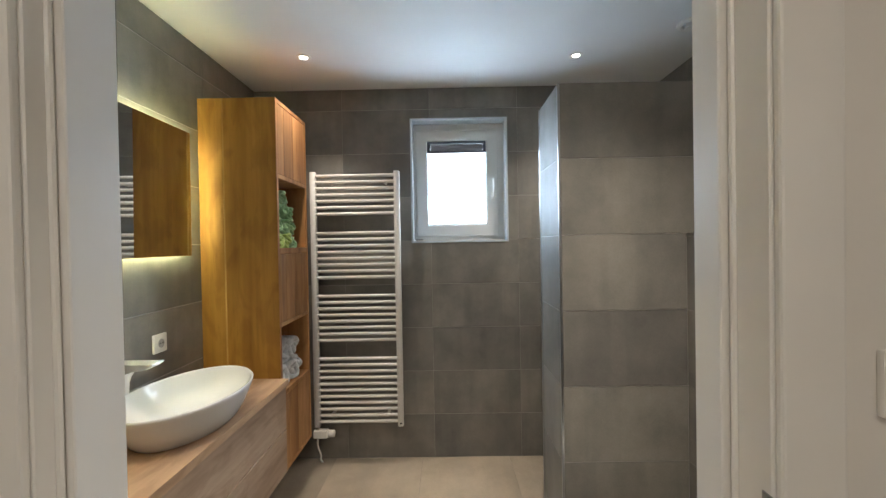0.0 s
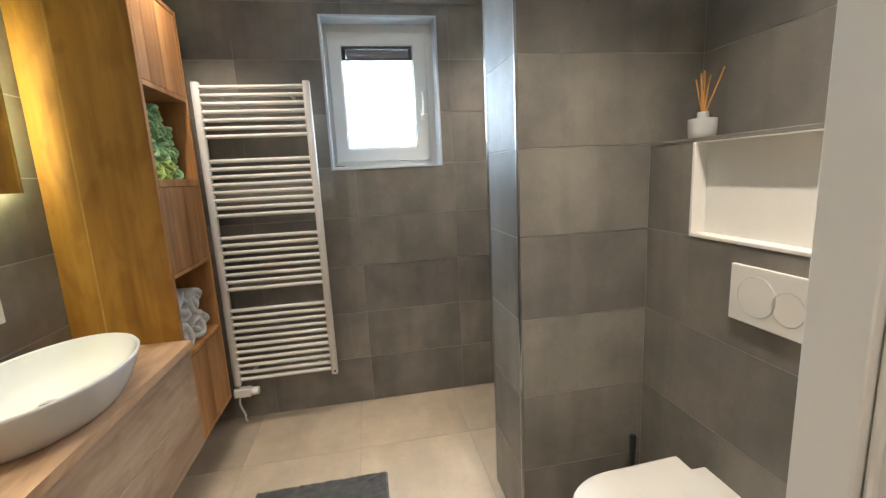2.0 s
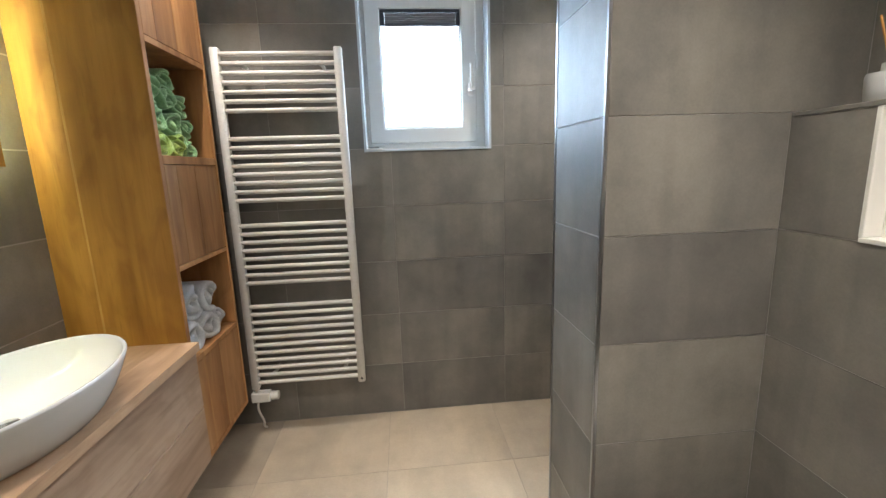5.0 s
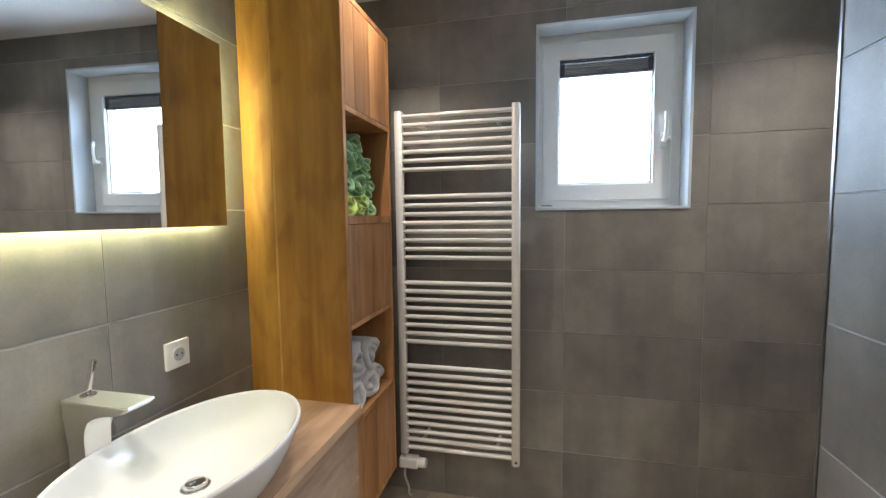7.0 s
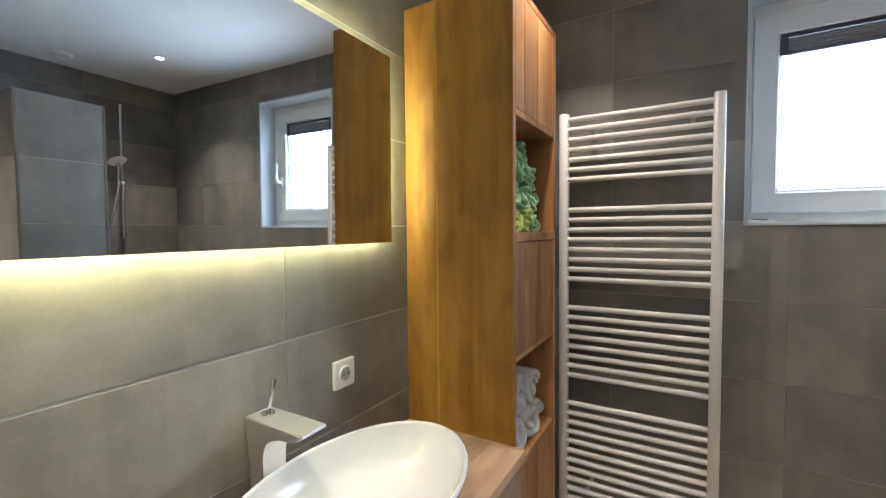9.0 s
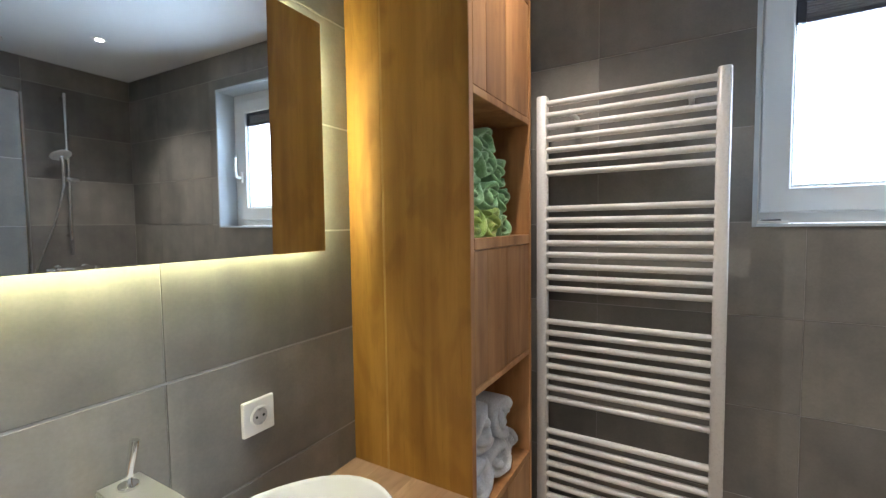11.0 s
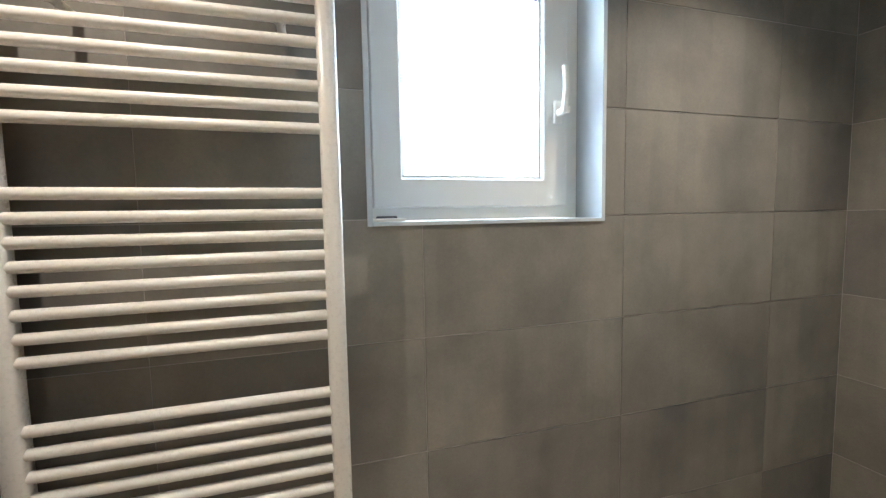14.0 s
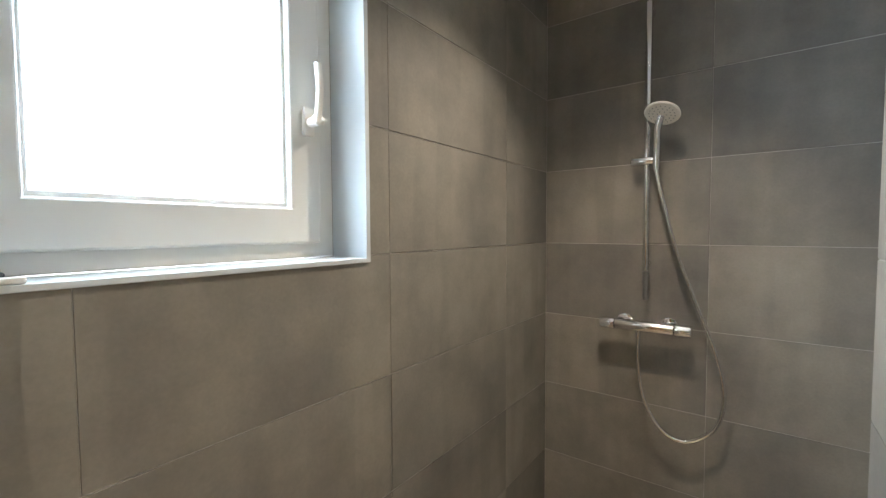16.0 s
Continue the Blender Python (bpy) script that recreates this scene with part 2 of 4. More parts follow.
def box(x0, x1, y0, y1, z0, z1, bevel=0.0, segments=1, bm=None):
    own = bmesh.new()
    bmesh.ops.create_cube(own, size=1, matrix=Matrix.LocRotScale(((x0 + x1) / 2, (y0 + y1) / 2, (z0 + z1) / 2), None, (x1 - x0, y1 - y0, z1 - z0)))
    if bevel:
        bmesh.ops.bevel(own, geom=own.edges[:], offset=bevel, segments=segments, affect="EDGES", profile=0.6)
    return join(bm, own)


def join(bm, own):
    if bm is None:
        return own
    me = bpy.data.meshes.new("tmp")
    own.to_mesh(me)
    own.free()
    bm.from_mesh(me)
    bpy.data.meshes.remove(me)
    return bm


def rod(a, b, r, r2=None, n=16, bevel=0.0, bm=None):
    """A cylinder or cone from a to b."""
    own = bmesh.new()
    a, b = Vector(a), Vector(b)
    bmesh.ops.create_cone(own, cap_ends=True, segments=n, radius1=r, radius2=r if r2 is None else r2, depth=(b - a).length)
    if bevel:
        rim = [e for e in own.edges if abs(e.verts[0].co.z - e.verts[1].co.z) < 1e-6]
        bmesh.ops.bevel(own, geom=rim, offset=bevel, segments=2, affect="EDGES", profile=0.5)
    bmesh.ops.transform(own, matrix=Matrix.Translation((a + b) / 2) @ (b - a).to_track_quat("Z", "Y").to_matrix().to_4x4(), verts=own.verts[:])
    return join(bm, own)


def rings(loops, bm=None, cap_first=True, cap_last=True):
    """A skin over loops of equal length."""
    own = bmesh.new()
    made = [[own.verts.new(p) for p in loop] for loop in loops]
    n = len(made[0])
    for a, b in zip(made, made[1:]):
        for i in range(n):
            own.faces.new((a[i], a[(i + 1) % n], b[(i + 1) % n], b[i]))
    if cap_first:
        own.faces.new(made[0][::-1])
    if cap_last:
        own.faces.new(made[-1])
    return join(bm, own)


def tube(points, r, n=10, bm=None):
    """A round tube along a smooth line of points."""
    pts = [Vector(p) for p in points]
    loops, side = [], None
    for i, p in enumerate(pts):
        d = (pts[min(i + 1, len(pts) - 1)] - pts[max(i - 1, 0)]).normalized()
        if side is None:
            side = d.orthogonal().normalized()
        side = (side - d * side.dot(d)).normalized()
        up = d.cross(side)
        loops.append([p + r * (math.cos(a) * side + math.sin(a) * up) for a in (2 * math.pi * k / n for k in range(n))])
    return rings(loops, bm)


def spline(ctrl, steps=10):
    """A Catmull-Rom line through the given points."""
    c = [Vector(p) for p in ctrl]
    c = [2 * c[0] - c[1]] + c + [2 * c[-1] - c[-2]]
    out = []
    for i in range(1, len(c) - 2):
        for k in range(steps):
            t = k / steps
            out.append(0.5 * (2 * c[i] + (c[i + 1] - c[i - 1]) * t + (2 * c[i - 1] - 5 * c[i] + 4 * c[i + 1] - c[i + 2]) * t * t + (3 * c[i] - c[i - 1] - 3 * c[i + 1] + c[i + 2]) * t ** 3))
    return out + [c[-2]]


# ---- the large structure ----
def setting(name, bm, mat, label="", smooth=None):
    return tagged(new(name, mesh_of(name, bm, mat, smooth)), label, "", "", "structure")


DEEP = 0.0018   # tiles stand this far in front of the wall's core
xl, xr = X_LEFT - DEEP, X_SHOWER + DEEP
yf = Y_FAR + DEEP
w0, w1, w2, w3 = WIN
wall_far = setting("wall_north", box(xl - 0.15, w0, yf, yf + 0.25, -0.15, 2.7), M_GROUT, "tiled outer wall with a small window")
for k, (a, b, c, d) in enumerate(((w1, xr + 0.15, -0.15, 2.7), (w0, w1, -0.15, w2), (w0, w1, w3, 2.7))):
    part("core", box(a, b, yf, yf + 0.25, c, d), M_GROUT, wall_far)
wall_left = setting("wall_west", box(xl - 0.15, xl, -1.4, yf, -0.15, 2.7), M_GROUT, "tiled wall behind the mirror and vanity")
wall_shower = setting("wall_east", box(xr, xr + 0.15, Y_DOOR - 0.15, yf, -0.15, 2.7), M_GROUT, "tiled shower wall")
wall_upper = setting("wall_toilet", box(X_UPPER + DEEP, xr, Y_DOOR, PART_Y0 + 0.050, LEDGE, 2.7), M_GROUT, "tiled wall above the toilet ledge")
THIN_X, THIN_Y = 0.90, 1.79   # past the end pillar the partition is thinner
partition = setting("wall_partition", box(PART_X + DEEP, THIN_X - DEEP, PART_Y0 + DEEP, PART_Y1 - DEEP, -0.1, PART_TOP - 0.004), M_GROUT, "tiled partition between toilet and shower")
part("core", box(THIN_X - DEEP, xr, PART_Y0 + DEEP, THIN_Y - DEEP, -0.1, PART_TOP - 0.004), M_GROUT, partition)
floor = setting("floor", box(xl, xr, -1.4, yf, -0.12, -DEEP), M_GROUT_LIGHT, "beige stone-look tiled floor")
ceiling = setting("ceiling", box(xl - 0.15, xr + 0.15, Y_DOOR - 0.12, yf + 0.25, Z_CEIL, Z_CEIL + 0.12), M_CEIL, "smooth white ceiling")

# toilet cistern box with a painted niche
NI = (0.70, 1.408, 1.201, 1.486)
cistern = setting("wall_cistern", box(X_BOX + DEEP, X_UPPER + DEEP, Y_DOOR, PART_Y0 + DEEP, -0.1, NI[2] - 0.004), M_GROUT, "tiled cistern box with a white niche")
part("core", box(X_BOX + DEEP, X_UPPER + DEEP, NI[1] + 0.004, PART_Y0 + DEEP, NI[2] - 0.004, LEDGE - 0.012), M_GROUT, cistern)
part("core", box(X_BOX + DEEP, X_UPPER + DEEP, Y_DOOR, NI[0] - 0.004, NI[2] - 0.004, LEDGE - 0.012), M_GROUT, cistern)
NX = X_BOX + 0.044
niche = tagged(new("niche"), "white painted recess above the flush plate", "niche", "", "structure")
part("back", box(NX, NX + 0.03, NI[0] - 0.002, NI[1] + 0.002, NI[2] - 0.002, LEDGE - 0.013), M_NICHE, niche)
part("sill", box(X_BOX - 0.003, NX, NI[0] - 0.002, NI[1] + 0.002, NI[2] - 0.003, NI[2] + 0.008, 0.0015), M_NICHE, niche)
part("side", box(X_BOX - 0.003, NX, NI[1] - 0.008, NI[1] + 0.003, NI[2] + 0.009, NI[3], 0.0015), M_NICHE, niche)
part("side", box(X_BOX - 0.003, NX, NI[0] - 0.003, NI[0] + 0.008, NI[2] + 0.009, NI[3], 0.0015), M_NICHE, niche)
part("head", box(X_BOX - 0.003, NX, NI[0] - 0.003, NI[1] + 0.003, NI[3] + 0.0005, LEDGE - 0.013, 0.001), M_NICHE, niche)
ledge = setting("ledge", box(X_BOX - 0.002, X_UPPER + DEEP, Y_DOOR, PART_Y0 - 0.001, LEDGE - 0.012, LEDGE, 0.0015), M_TILE, "grey tiled ledge over the cistern")

# door wall and hall
DX0, DX1, DY0, DTOP = -0.430, 0.441, 0.465, 2.22
wall_door = setting("wall_south", box(xl, DX0 - 0.03, DY0, Y_DOOR, -0.1, 2.7), M_PLASTER, "white plastered wall with the doorway")
part("core", box(DX1 + 0.03, xr, DY0, Y_DOOR, -0.1, 2.7), M_PLASTER, wall_door)
part("core", box(DX0 - 0.03, DX1 + 0.03, DY0, Y_DOOR, DTOP + 0.03, 2.7), M_PLASTER, wall_door)
setting("wall_hall", box(xl, xr + 0.15, -1.55, -1.4, -0.1, 2.7), M_PLASTER, "white plastered hall wall")
setting("wall_hall_side", box(xr, xr + 0.15, -1.4, DY0, -0.1, 2.7), M_PLASTER, "white plastered hall wall")
setting("wall_hall_end", box(xl + 0.001, xl + 0.12, -1.4, DY0, -0.1, 2.7), M_PLASTER, "white plastered hall wall")
setting("ceiling_hall", box(xl, xr + 0.15, -1.55, DY0 + 0.03, Z_CEIL, Z_CEIL + 0.12), M_CEIL, "white hall ceiling")
door_frame = tagged(new("door_1"), "white painted wooden door frame with a rebate", "door frame", "", "structure")
for s, xj, STOP in ((-1, DX0, 0.500), (1, DX1, 0.530)):
    inner = sorted((xj, xj + s * 0.045))
    part("jamb", box(*inner, STOP, Y_DOOR + 0.006, 0, DTOP, 0.002), M_PAINT, door_frame)
    part("rebate", box(*sorted((xj + s * 0.016, xj + s * 0.045)), DY0 - 0.004, STOP - 0.0005, 0, DTOP, 0.002), M_PAINT, door_frame)
    part("seal", rod((xj + s * 0.0145, STOP - 0.006, 0.01), (xj + s * 0.0145, STOP - 0.006, DTOP), 0.005, n=8), M_PAINT, door_frame)
    part("architrave", box(*sorted((xj + s * 0.019, xj + s * 0.095)), DY0 - 0.018, DY0 - 0.0045, 0, DTOP + 0.07, 0.004, 2), M_PAINT, door_frame)
part("head", box(DX0, DX1, 0.5, Y_DOOR + 0.006, DTOP + 0.001, DTOP + 0.03, 0.002), M_PAINT, door_frame)
part("strike_plate", box(DX1 + 0.0135, DX1 + 0.0155, 0.447, 0.475, 0.96, 1.16, 0.0005), M_STEEL, door_frame, "dark metal strike plate")
part("threshold", box(DX0, DX1, DY0, Y_DOOR, -0.008, 0.006, 0.003), M_STEEL, door_frame)

switch = thing("light_switch", "white square light switch on the hall wall", "light switch", base=(0.626, DY0, 1.255))
part("plate", box(0.585, 0.667, DY0 - 0.011, DY0 - 0.0005, 1.255, 1.337, 0.004, 2), M_PLASTIC, switch)
part("rocker", box(0.598, 0.654, DY0 - 0.017, DY0 - 0.0115, 1.268, 1.324, 0.003, 2), M_PLASTIC, switch)


# ---- window ----
def window():
    win = tagged(new("window_1"), "small white plastic window with a raised blind", "window", "", "structure")
    fy = 2.965
    for nm, b in (("reveal", box(w0, w0 + 0.012, Y_FAR - 0.004, fy, w2, w3)), ("reveal", box(w1 - 0.012, w1, Y_FAR - 0.004, fy, w2, w3)),
                  ("reveal", box(w0 + 0.0125, w1 - 0.0125, Y_FAR - 0.004, fy, w3 - 0.012, w3)), ("window_sill", box(w0 + 0.0125, w1 - 0.0125, Y_FAR - 0.005, fy, w2, w2 + 0.010, 0.001))):
        part(nm, b, M_REVEAL, win)
    # fixed frame, then the sash in front of it
    def hoop(name, a, b, c, d, width, y0, y1, mat, bevel, parent):
        """A mitred rectangular frame with eased edges."""
        def rect(o, y):
            return [(a + o, y, c + o), (b - o, y, c + o), (b - o, y, d - o), (a + o, y, d - o)]
        prof = [(0, y1), (0, y0 + bevel), (bevel * 0.35, y0 + bevel * 0.35), (bevel, y0), (width - bevel, y0), (width - bevel * 0.35, y0 + bevel * 0.35), (width, y0 + bevel), (width, y1), (0, y1)]
        part(name, rings([rect(o, y) for o, y in prof], cap_first=False, cap_last=False), mat, parent)
    hoop("window_frame", w0 + 0.012, w1 - 0.012, w2 + 0.011, w3 - 0.012, 0.062, fy, fy + 0.07, M_UPVC, 0.003, win)
    hoop("sash", w0 + 0.029, w1 - 0.055, w2 + 0.045, w3 - 0.055, 0.080, fy - 0.014, fy + 0.05, M_UPVC, 0.005, win)
    hoop("glazing_bead", w0 + 0.100, w1 - 0.126, w2 + 0.119, w3 - 0.121, 0.017, fy + 0.004, fy + 0.02, M_UPVC, 0.003, win)
    pane = part("pane", box(w0 + 0.100, w1 - 0.100, fy + 0.022, fy + 0.028, w2 + 0.098, w3 - 0.100), M_GLASS, win)
    pane.visible_shadow = False
    # handle
    hx = w1 - 0.092
    rose = part("handle", box(hx - 0.014, hx + 0.014, fy - 0.026, fy - 0.0145, 1.770, 1.835, 0.004, 2), M_PLASTIC, win)
    part("neck", rod((hx, fy - 0.026, 1.80), (hx, fy - 0.055, 1.80), 0.010, n=14, bevel=0.002), M_PLASTIC, rose, smooth=40)
    part("lever", tube(spline([(hx, fy - 0.052, 1.795), (hx + 0.002, fy - 0.056, 1.83), (hx + 0.004, fy - 0.058, 1.87), (hx + 0.002, fy - 0.055, 1.925)], 5), 0.0085, 10), M_PLASTIC, rose, smooth=50)
    part("lock", rod((hx + 0.022, fy - 0.045, 1.805), (hx - 0.004, fy - 0.045, 1.805), 0.009, n=14, bevel=0.002), M_PLASTIC, rose, smooth=40)
    # raised blind under the sash head
    bl = thing("window_blind", "dark pleated blind gathered under the sash head", "blind", base=(0.16, fy - 0.012, 2.2))
    bx0, bx1 = w0 + 0.112, w1 - 0.138
    part("head_rail", box(bx0, bx1, fy - 0.006, fy + 0.019, 2.189, 2.206, 0.003, 2), M_BLIND, bl)
    for x0, x1 in ((bx0, bx0 + 0.024), (bx1 - 0.020, bx1)):
        part("end_cap", box(x0, x1, fy - 0.005, fy + 0.019, 2.124, 2.1885, 0.003, 2), M_BLIND, bl)
    pleat = plain("grey_pleats", (0.24, 0.235, 0.24), 0.8, grain=200)
    for k in range(6):
        part("pleat", box(bx0 + 0.0245, bx1 - 0.0205, fy - 0.001 + 0.003 * (k % 2), fy + 0.017, 2.138 + k * 0.0083, 2.1452 + k * 0.0083, 0.002), pleat, bl)
    part("bottom_rail", box(bx0 + 0.0245, bx1 - 0.0205, fy - 0.005, fy + 0.019, 2.122, 2.1365, 0.003, 2), plain("blind_rail", (0.10, 0.10, 0.11), 0.4), bl)


window()
card = thing("window_stop", "small white and black clip on the window sill", "clip", base=(-0.12, 2.87, w2 + 0.011))
part("body", box(-0.166, -0.082, 2.848, 2.872, w2 + 0.0105, w2 + 0.0185, 0.003, 2), M_PLASTIC, card)
part("pad", box(-0.150, -0.098, 2.874, 2.884, w2 + 0.0105, w2 + 0.024, 0.002), M_BLACK, card)
setting("backdrop", box(-40, 40, 8, 8.1, -12, 25), glowing("bright_haze", (0.93, 0.96, 1.0), 4.0), "bright hazy daylight outside the window")

# edge trims: dark metal strips on the partition's front corner
for nm, b in (("trim_partition", box(PART_X - 0.002, PART_X + 0.007, PART_Y0 - 0.002, PART_Y0 + 0.007, 0, PART_TOP)),
              ("trim_partition_back", box(PART_X - 0.002, PART_X + 0.007, PART_Y1 - 0.007, PART_Y1 + 0.002, 0, PART_TOP)),
              ("trim_upper_wall", box(X_UPPER - 0.002, X_UPPER + 0.007, PART_Y0 + 0.0445, PART_Y0 + 0.0535, PART_TOP + 0.005, Z_CEIL - 0.001))):
    setting(nm, b, M_STEEL, "slim metal corner trim")


# ---- tall cabinet ----
def tall_cabinet():
    fx, bx, y0, y1, z0, z1, t = -0.825, X_LEFT + 0.001, 2.168, 2.640, 0.25, 2.264, 0.022
    cab = thing("tall_cabinet", "tall oiled oak bathroom cabinet with open towel niches", "cabinet", base=((fx + bx) / 2, (y0 + y1) / 2, z0))
    seam = -1.108
    part("side_board", box(bx, seam - 0.0040, y0, y0 + t, z0, z1, 0.0005), M_WOOD, cab)
    part("sap_strip", box(seam - 0.0038, seam + 0.0038, y0 + 0.0002, y0 + t, z0, z1, 0.0004), M_SAP, cab, "pale sapwood streak")
    part("side_board", box(seam + 0.0040, fx - 0.0022, y0, y0 + t, z0, z1, 0.0005), M_WOOD, cab)
    # the side board's own front edge: its redder light comes from a second wood colour
    part("edge_band", box(fx - 0.002, fx, y0, y0 + t, z0, z1, 0.0009), M_DOORWOOD, cab, "side board's front edge, its redder light put into the colour")
    part("side_board", box(bx, fx, y1 - t, y1, z0, z1, 0.002), M_DOORWOOD, cab)
    for nm, za, zb in (("top", z1 - t, z1), ("shelf", 1.842, 1.864), ("shelf", 1.436, 1.467), ("shelf", 1.044, 1.062), ("shelf", 0.670, 0.692), ("bottom", z0, z0 + t)):
        part(nm, box(bx + 0.011, fx, y0 + t + 0.0004, y1 - t - 0.0004, za, zb, 0.0015), M_DOORWOOD, cab)
    part("back", box(bx, bx + 0.010, y0 + t, y1 - t, z0 + t, z1 - t), M_DOORWOOD, cab)
    # doors, each glued up from three staves
    for za, zb in ((1.866, z1 - t - 0.002), (1.065, 1.4335), (z0 + t + 0.002, 0.667)):
        d = part("door", box(fx - 0.021, fx - 0.012, y0 + t + 0.003, y1 - t - 0.003, za, zb), M_DOORWOOD, cab, "oak door without a handle")
        cuts = [y0 + t + 0.003, y0 + t + 0.085, y0 + t + 0.225, y1 - t - 0.003]
        for a, b in zip(cuts, cuts[1:]):
            part("stave", box(fx - 0.0118, fx - 0.001, a + 0.0002, b - 0.0002, za, zb, 0.0012), M_DOORWOOD, d)


tall_cabinet()


def rolled_towel(r, length, seed, squash=1.0, turns=2.4, n=60):
    """A towel rolled up: one thick sheet wound in a spiral, lying along x, its open end towards +x."""
    rnd = random.Random(seed)
    th = r / (turns + 0.6)
    ph, wob = rnd.uniform(0, 6.28), rnd.uniform(0.04, 0.09)
    loops = []
    for i in range(n + 1):
        a = turns * 2 * math.pi * i / n
        rr = th * 0.55 + th * a / (2 * math.pi)
        c = Vector((0, math.cos(a + ph), math.sin(a + ph)))
        rr *= 1 + wob * math.sin(2 * a + ph) + 0.05 * math.sin(3 * a + seed)
        loop, half = [], th * 0.53
        for u, v in ((0, -1), (0, -0.3), (0, 0.5), (0.03, 1), (0.5, 1.1), (0.9, 1.05), (0.975, 0.9), (1.0, 0.35), (1.0, -0.35), (0.975, -0.9), (0.9, -1), (0.45, -1)):
            x = length * (u - 1) + 0.012 * math.sin(a * 1.7 + seed) * u
            p = c * (rr + half * v)
            p = Vector((x, p.y, p.z * squash))
            p += noise.noise_vector(p * 30 + Vector((seed, 0, 0))) * 0.0045
            loop.append(p)
        loops.append(loop)
    return rings(loops)


def towels():
    # (y, z of the centre, radius, how far the end stands back, squash, cloth)
    green = [(2.286, 1.508, 0.056, 0.004, 0.90, M_LIME), (2.394, 1.504, 0.052, 0.000, 0.88, M_LIME), (2.500, 1.503, 0.048, 0.010, 0.95, M_GREEN),
             (2.288, 1.606, 0.060, 0.008, 0.84, M_GREEN), (2.402, 1.594, 0.056, 0.006, 0.84, M_GREEN), (2.508, 1.588, 0.048, 0.014, 0.88, M_GREEN),
             (2.284, 1.704, 0.056, 0.010, 0.86, M_GREEN), (2.384, 1.688, 0.054, 0.012, 0.86, M_GREEN), (2.478, 1.672, 0.050, 0.014, 0.9, M_GREEN), (2.436, 1.766, 0.052, 0.040, 0.86, M_GREEN)]
    white = [(2.296, 0.762, 0.072, 0.004, 0.92, M_WHITE), (2.440, 0.760, 0.070, 0.000, 0.92, M_WHITE), (2.566, 0.752, 0.054, 0.014, 0.94, M_WHITE),
             (2.352, 0.886, 0.076, 0.012, 0.90, M_WHITE), (2.494, 0.876, 0.064, 0.006, 0.92, M_WHITE)]
    for k, (y, z, r, back, sq, mat) in enumerate(green + white):
        g = "rolled towels in the upper niche" if k < len(green) else "rolled towels in the lower niche"
        word = "white" if mat is M_WHITE else "lime green" if mat is M_LIME else "green"
        ob = thing("rolled_towel", word + " terry towel rolled up in a cabinet niche", "towel", rolled_towel(r, 0.30, k + 1, sq, 1.7 if mat is M_WHITE else 2.4), mat, g, smooth=60)
        ob.matrix_world = pose(-0.850 - back, y - 0.022, z - (0.002 if k < len(green) else 0.0), 14 * (k % 5) - 20, 0, (k * 37 % 9) - 4)


towels()


# ---- vanity with basin ----
def vanity():
    fx, bx, y0, y1 = -0.800, X_LEFT + 0.001, 0.80, 2.1675
    v = thing("vanity_unit", "floating oak vanity unit with two wide drawers", "vanity", base=(-1.02, 1.5, 0.28))
    part("body", box(bx, fx - 0.021, y0 + 0.002, y1 - 0.002, 0.282, 0.742), M_DRAWER, v)
    for za, zb in ((0.280, 0.508), (0.514, 0.738)):
        part("drawer_front", box(fx - 0.020, fx, y0, y1 - 0.003, za, zb, 0.002), M_DRAWER, v, "grey-washed oak drawer front")
    top = thing("vanity_worktop", "solid oiled oak worktop on the vanity", "worktop", base=(-1.02, 1.5, 0.7425))
    part("board", box(bx, -0.7855, y0 - 0.003, y1 - 0.0005, 0.7425, 0.7742), M_TOP, top)
    cuts = [bx, -1.14, -1.02, -0.90, -0.785]
    for a, b in zip(cuts, cuts[1:]):
        part("stave", box(a + 0.0001, b - 0.0001, y0 - 0.004, y1, 0.7744, 0.7755, 0.0003), M_TOP, top)
    return v


vanity()


def oval(cx, cy, a, b, z, n=48, lift=0.0):
    """A loop, semi-axis a along y and b along x; lift raises its +y and -y ends."""
    return [(cx + b * math.cos(q), cy + a * math.sin(q), z + lift * math.sin(q) ** 2) for q in (2 * math.pi * k / n for k in range(n))]


def basin():
    cx, cy, zb = -0.970, 1.604, 0.7757
    ob = thing("wash_basin", "oval white ceramic vessel basin on the worktop", "basin", base=(cx, cy, zb))
    outer = [(0.232, 0.142, 0.000), (0.243, 0.151, 0.004), (0.260, 0.164, 0.020), (0.286, 0.183, 0.052), (0.306, 0.197, 0.084), (0.319, 0.206, 0.108), (0.325, 0.210, 0.120)]
    rim = [(0.325, 0.210, 0.124), (0.3215, 0.2065, 0.127), (0.3165, 0.2015, 0.1255)]
    inner = [(0.3135, 0.199, 0.121), (0.303, 0.190, 0.104), (0.278, 0.173, 0.077), (0.236, 0.146, 0.054), (0.172, 0.104, 0.038), (0.090, 0.058, 0.031), (0.040, 0.036, 0.029)]
    prof = outer + rim + inner
    part("bowl", rings([oval(cx, cy, a, b * 1.02, zb + z * 1.09, lift=0.003 * (z / 0.127) ** 2 if z > 0.02 else 0) for a, b, z in prof]), M_CERAMIC, ob, smooth=60)
    d = part("drain", rod((cx, cy, zb + 0.0295), (cx, cy, zb + 0.034), 0.034, n=32, bevel=0.0015), M_CHROME, ob, "chrome drain", smooth=40)
    part("plug", rod((cx, cy, zb + 0.0345), (cx, cy, zb + 0.044), 0.028, 0.024, n=32, bevel=0.003), M_CHROME, d, smooth=40)


basin()


